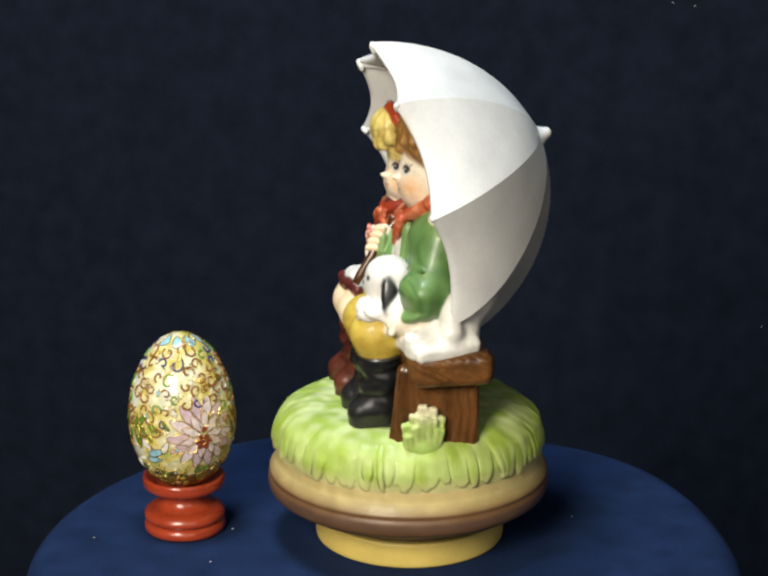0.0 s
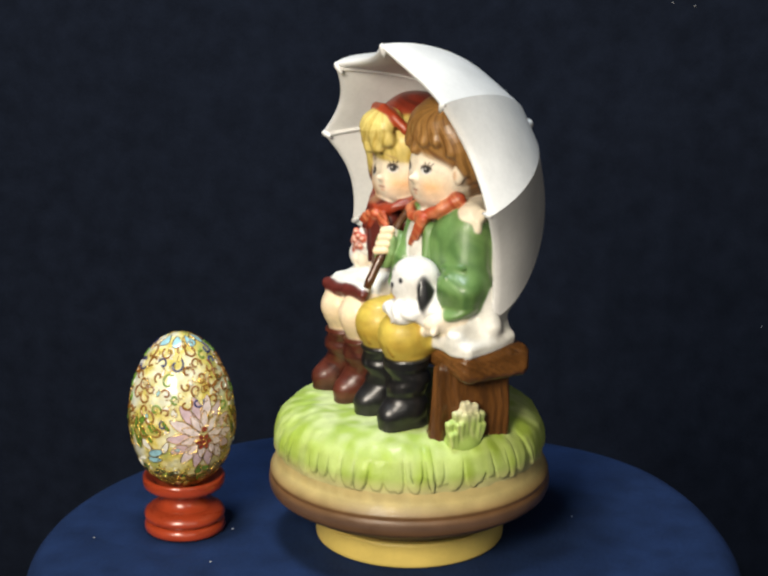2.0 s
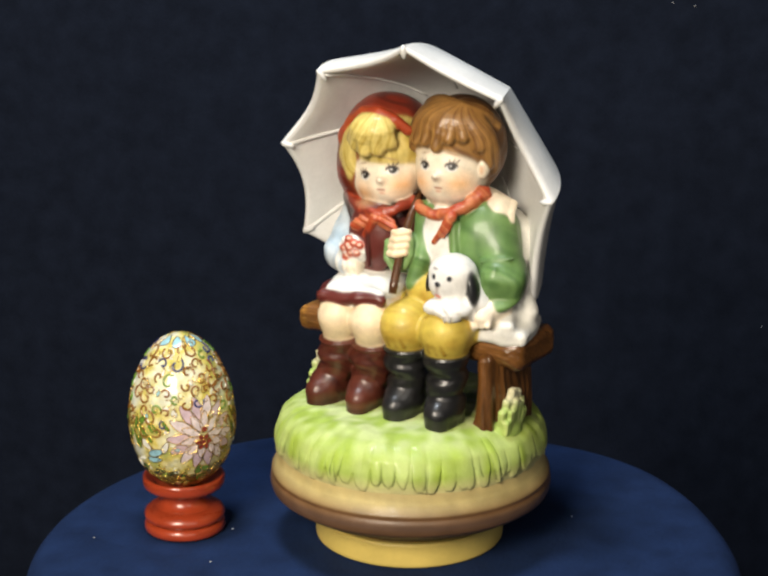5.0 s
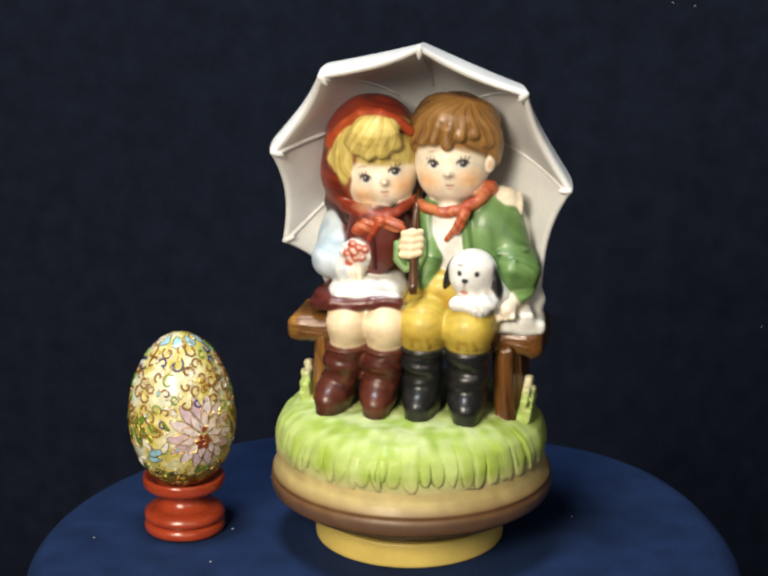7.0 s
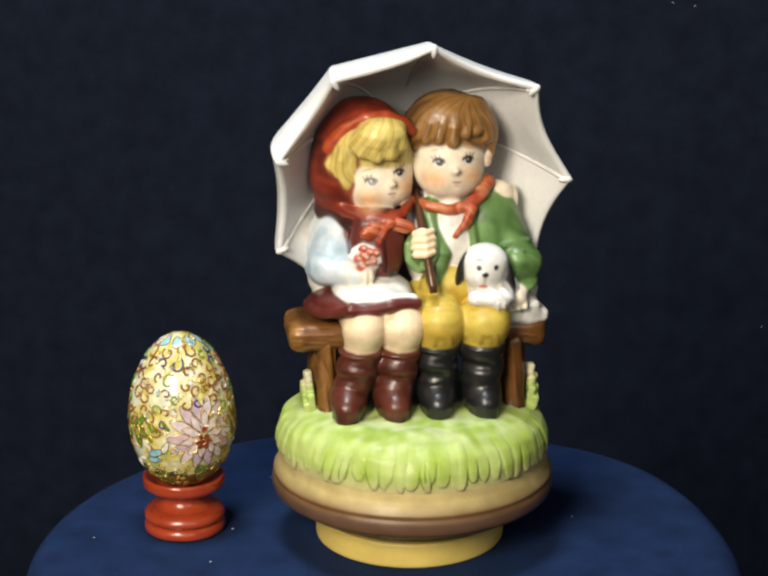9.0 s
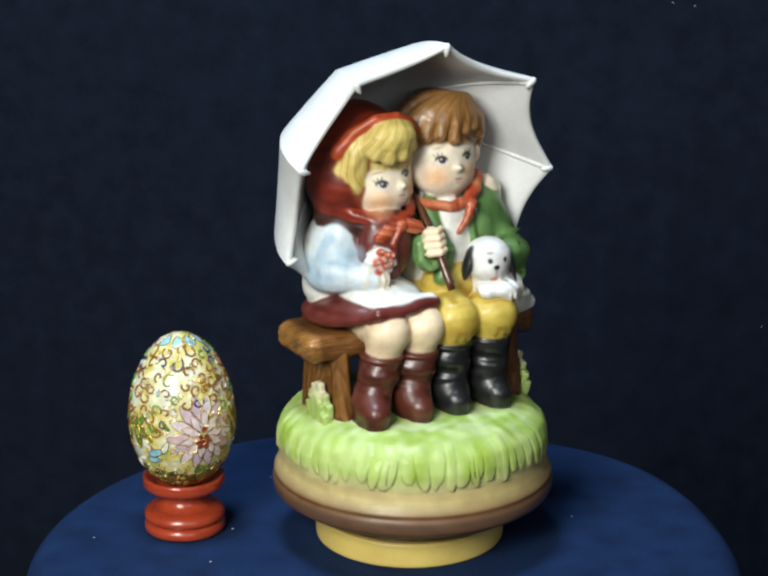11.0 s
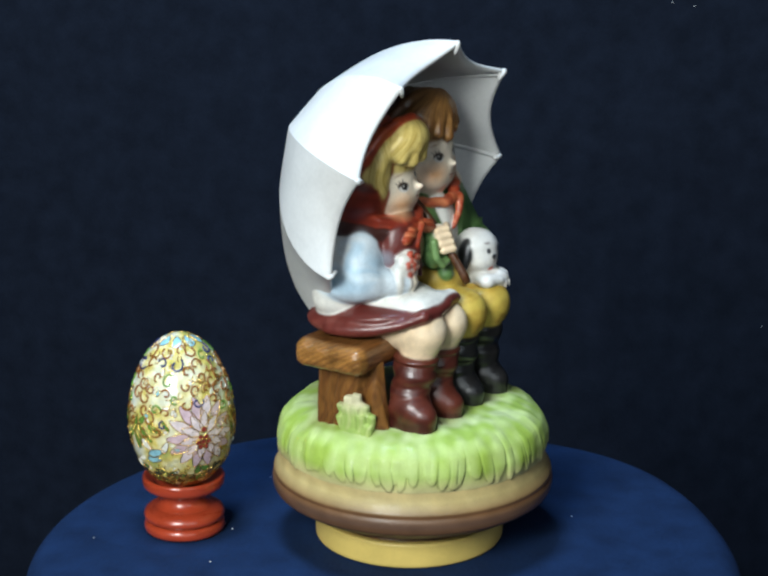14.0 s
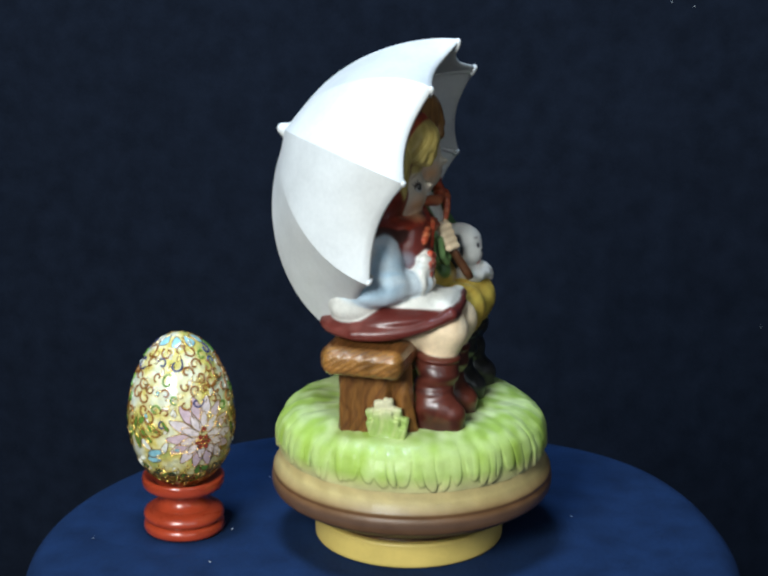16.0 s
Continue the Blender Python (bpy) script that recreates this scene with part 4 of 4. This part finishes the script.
def enamel():
    m, n, l, b = nodes_of("gold_yellow_enamel", 0.2, 0.0, 0.6)
    at = n.new("ShaderNodeTexCoord")
    big, vor = n.new("ShaderNodeTexNoise"), n.new("ShaderNodeTexVoronoi")
    big.inputs["Scale"].default_value, big.inputs["Detail"].default_value = 110, 3
    vor.inputs["Scale"].default_value = 620
    for t in (big, vor):
        l.new(at.outputs["Object"], t.inputs["Vector"])
    ramp = n.new("ShaderNodeValToRGB")
    stops = ramp.color_ramp
    stops.elements[0].position, stops.elements[0].color = 0.34, (0.44, 0.46, 0.12, 1)
    stops.elements[1].position, stops.elements[1].color = 0.64, (0.78, 0.79, 0.66, 1)
    for pos, col in ((0.43, (0.66, 0.55, 0.13, 1)), (0.52, (0.74, 0.69, 0.38, 1))):
        e = stops.elements.new(pos)
        e.color = col
    l.new(big.outputs["Fac"], ramp.inputs[0])
    sep = n.new("ShaderNodeSeparateColor")
    l.new(vor.outputs["Color"], sep.inputs[0])
    rng_ = n.new("ShaderNodeMapRange")
    rng_.inputs["To Min"].default_value, rng_.inputs["To Max"].default_value = 0.72, 1.0
    l.new(sep.outputs[0], rng_.inputs["Value"])
    mul = n.new("ShaderNodeMix")
    mul.data_type, mul.blend_type = "RGBA", "MULTIPLY"
    mul.inputs["Factor"].default_value = 1.0
    l.new(ramp.outputs[0], mul.inputs[6])
    l.new(rng_.outputs["Result"], mul.inputs[7])
    l.new(mul.outputs[2], b.inputs["Base Color"])
    bp = n.new("ShaderNodeBump")
    bp.inputs["Strength"].default_value, bp.inputs["Distance"].default_value = 0.16, 0.0003
    l.new(vor.outputs["Distance"], bp.inputs["Height"])
    l.new(bp.outputs["Normal"], b.inputs["Normal"])
    return m


ENAMEL = enamel()
GOLD = surface("gold_wire", (0.75, 0.50, 0.14), vary=0.2, scale=400, rough=0.25, metal=1.0)
ENAMELS = {k: surface(k + "_enamel", c, vary=0.3, scale=500, rough=0.2, coat=0.5) for k, c in (
    ("rust", (0.23, 0.09, 0.012)), ("navy", (0.035, 0.04, 0.13)), ("leaf", (0.13, 0.24, 0.03)), ("mauve", (0.56, 0.42, 0.46)),
    ("pale_mauve", (0.68, 0.58, 0.58)), ("crimson", (0.22, 0.03, 0.02)), ("sky", (0.30, 0.54, 0.62)), ("white", (0.74, 0.74, 0.68)), ("dark_green", (0.035, 0.07, 0.015)))}

egg = new("cloisonne_egg")
egg.location = (EX, EY, 0)
tagged(egg, "gold cloisonne enamel egg with scrolls and a mauve flower", "egg")
hh = np.linspace(0, 1, 90)
hh = 0.5 - 0.5 * np.cos(np.pi * hh)
aa = np.linspace(0, 2 * np.pi, 128, endpoint=False)
rr = egg_radius(hh)
P = np.stack([rr[:, None] * np.cos(aa), rr[:, None] * np.sin(aa), (E0 + (E1H - E0) * hh)[:, None] + 0 * aa], -1) / 1000
grid_mesh("shell", P, ENAMEL, egg, closed=True)


def egg_line(name, flat, material, width=0.00035, lift=0.12):
    """A wire laid on the egg; flat: (angle, height share) pairs."""
    bm = bmesh.new()
    tube(bm, [egg_point(a, h, lift) for a, h in flat], width, 5)
    return part(name, bm, material, egg)


def egg_patch(name, a0, h0, length, wide, turn, material, lift=0.16):
    """A leaf-shaped enamel cell on the egg, rimmed with wire."""
    bm = bmesh.new()
    k = 1000 * float(egg_radius(h0)) / 1000
    rim = []
    for i in range(20):
        t = 2 * math.pi * i / 20
        x, y = 0.5 * length * math.cos(t), 0.5 * wide * math.sin(t) * (1 - 0.35 * math.cos(t))
        x, y = x * math.cos(turn) - y * math.sin(turn), x * math.sin(turn) + y * math.cos(turn)
        rim.append((a0 + x / max(k, 4), h0 + y / (E1H - E0)))
    vs = [bm.verts.new(egg_point(a, h, lift)) for a, h in rim]
    mid = bm.verts.new(egg_point(a0, h0, lift + 0.12))
    for i in range(20):
        bm.faces.new((vs[i], vs[(i + 1) % 20], mid))
    cell = part(name, bm, material, egg)
    bm = bmesh.new()
    tube(bm, [egg_point(a, h, lift + 0.03) for a, h in rim + rim[:1]], 0.00016, 5)
    wire = part("cell_wire", bm, GOLD, cell)
    return cell


rng = random.Random(12)
placed = []
for k in range(900):
    a, h = rng.uniform(0, 2 * math.pi), rng.uniform(0.40, 0.95)
    x, y = a * float(egg_radius(h)), h * (E1H - E0)
    if any(math.hypot(((a - b + math.pi) % (2 * math.pi) - math.pi) * float(egg_radius(h)), y - z) < 3.3 for b, z in placed):
        continue
    placed.append((a, y))
    size, spin, way_ = rng.uniform(1.3, 2.5), rng.uniform(0, 6.28), rng.choice((-1, 1))
    line = []
    for i in range(22):
        t = i / 21
        rad = size * (0.25 + 0.9 * t)
        th = spin + way_ * t * 5.2
        line.append((a + rad * math.cos(th) / max(float(egg_radius(h)), 4), min(0.985, h + rad * math.sin(th) / (E1H - E0))))
    if math.hypot(((a - math.radians(-60) + math.pi) % (2 * math.pi) - math.pi) * ER, (h - 0.41) * 54) < 11:
        continue
    shade = "navy" if (h > 0.84 and rng.random() < 0.45) or rng.random() < 0.10 else ("rust" if rng.random() < 0.74 else "leaf")
    egg_line("scroll_wire", line, ENAMELS[shade], 0.00037)
for k in range(260):
    a, h = rng.uniform(0, 2 * math.pi), rng.uniform(0.14, 0.97)
    size, spin, way_ = rng.uniform(0.8, 1.7), rng.uniform(0, 6.28), rng.choice((-1, 1))
    line = []
    for i in range(12):
        t = i / 11
        rad, th = size * (0.2 + 0.9 * t), spin + way_ * t * 4.6
        line.append((a + rad * math.cos(th) / max(float(egg_radius(h)), 4), min(0.985, h + rad * math.sin(th) / (E1H - E0))))
    egg_line("fine_wire", line, GOLD if rng.random() < 0.75 else ENAMELS["white"], 0.00019, 0.1)
FA = math.radians(-60)
for ring, (n_p, dist, ln, wd, col) in enumerate(((14, 8.2, 8.6, 3.7, "mauve"), (10, 4.8, 6.4, 3.0, "pale_mauve"))):
    for k in range(n_p):
        t = 2 * math.pi * k / n_p + 0.2 * ring
        egg_patch("petal", FA + dist * math.cos(t) / ER, 0.41 + dist * (1.25 if math.sin(t) > 0 else 0.85) * math.sin(t) / 54, ln, wd, t, ENAMELS[col if k % 3 else "pale_mauve"], 0.16 + 0.1 * ring)
for k in range(7):
    t = 2 * math.pi * k / 6
    d = 1.9 if k < 6 else 0
    egg_patch("flower_eye", FA + d * math.cos(t) / ER, 0.385 + d * math.sin(t) / 54, 2.0, 1.7, t, ENAMELS["crimson"], 0.42)
egg_patch("flower_eye", FA + 0.3 / ER, 0.465, 2.0, 1.9, 0, ENAMELS["crimson"], 0.45)
for da, h, ln, wd, tn, col in ((-0.92, 0.30, 5.5, 2.6, 0.4, "sky"), (-1.12, 0.345, 4.2, 2.4, -0.7, "white"), (-0.72, 0.345, 4.0, 2.0, 1.1, "white"), (-0.98, 0.25, 4.6, 2.2, 0.1, "sky")):
    egg_patch("petal", FA + da, h + 0.01, ln * 1.2, wd, tn, ENAMELS[col], 0.25)
for k in range(90):
    a = rng.uniform(0, 2 * math.pi)
    if abs((a - FA + math.pi) % (2 * math.pi) - math.pi) < 0.6:
        continue
    egg_patch("leaf", a, rng.uniform(0.36, 0.56), rng.uniform(3.2, 6.4), rng.uniform(1.2, 2.2), rng.uniform(0.6, 2.4), ENAMELS["leaf"], 0.2)
for k in range(130):
    a = 2 * math.pi * k / 130
    egg_patch("leaf", a, rng.uniform(0.05, 0.2), rng.uniform(3.0, 5.4), rng.uniform(1.6, 2.6), rng.uniform(0, 3.1), ENAMELS[rng.choice(("dark_green", "dark_green", "leaf"))], 0.22)
for k in range(44):
    egg_patch("petal", rng.uniform(0, 2 * math.pi), rng.uniform(0.2, 0.85), rng.uniform(1.6, 3.0), rng.uniform(1.0, 1.6), rng.uniform(0, 3.1), ENAMELS[rng.choice(("sky", "white", "white"))], 0.13)
for k in range(8):
    egg_patch("cap_petal", 2 * math.pi * k / 8, 0.965, 3.4, 2.6, 0, ENAMELS["sky"], 0.1)

# ---- lint on the cloth and backdrop ----
rng = random.Random(5)


def lint(at, size):
    bm = bmesh.new()
    bmesh.ops.create_icosphere(bm, subdivisions=1, radius=size)
    for v in bm.verts:
        v.co *= rng.uniform(0.6, 1.4)
    ob = part("lint_speck", bm, LINT)
    ob.location = at
    return tagged(ob, "tiny white lint speck on dark cloth", "lint", group="lint specks")


for x, y in ((-0.0615, -0.0004), (-0.0662, -0.0281), (0.0577, 0.0131), (-0.1085, -0.009), (-0.052, 0.048)):
    lint((x, y, 0.0002), 0.00022)
for x, z, size in ((0.1731, 0.1133, 0.0004), (0.1593, 0.1156, 0.00035), (0.2271, -0.0966, 0.0004)):
    fold_y = 0.55 + 0.008 * math.sin(x * 9 + 0.6 * math.sin(z * 3)) + 0.004 * math.sin(x * 23 + 1.0)
    lint((x * 1.015, fold_y - 0.0004, z), size)


def motions():
    rows = []
    for t, deg in ((0, -73.3), (0.5, -68.2), (1, -63.2), (1.5, -58.3), (2, -53.5), (2.5, -48.8), (3, -44.1), (3.5, -39.3), (4, -34.4), (6.5, -9.8), (7, -4.9), (7.5, 0.0), (8, 4.9),
                   (8.5, 9.9), (9, 14.9), (11.5, 40.3), (12, 45.1), (12.5, 49.7), (13, 54.3), (13.5, 58.9), (14, 63.6), (14.5, 68.3), (15, 72.8), (15.5, 77.2), (16, 81.6)):
        rows.append((t, pose(0, 0, 0, 0, 0, deg - 6.5)))
    walk(figurine, rows)


motions()
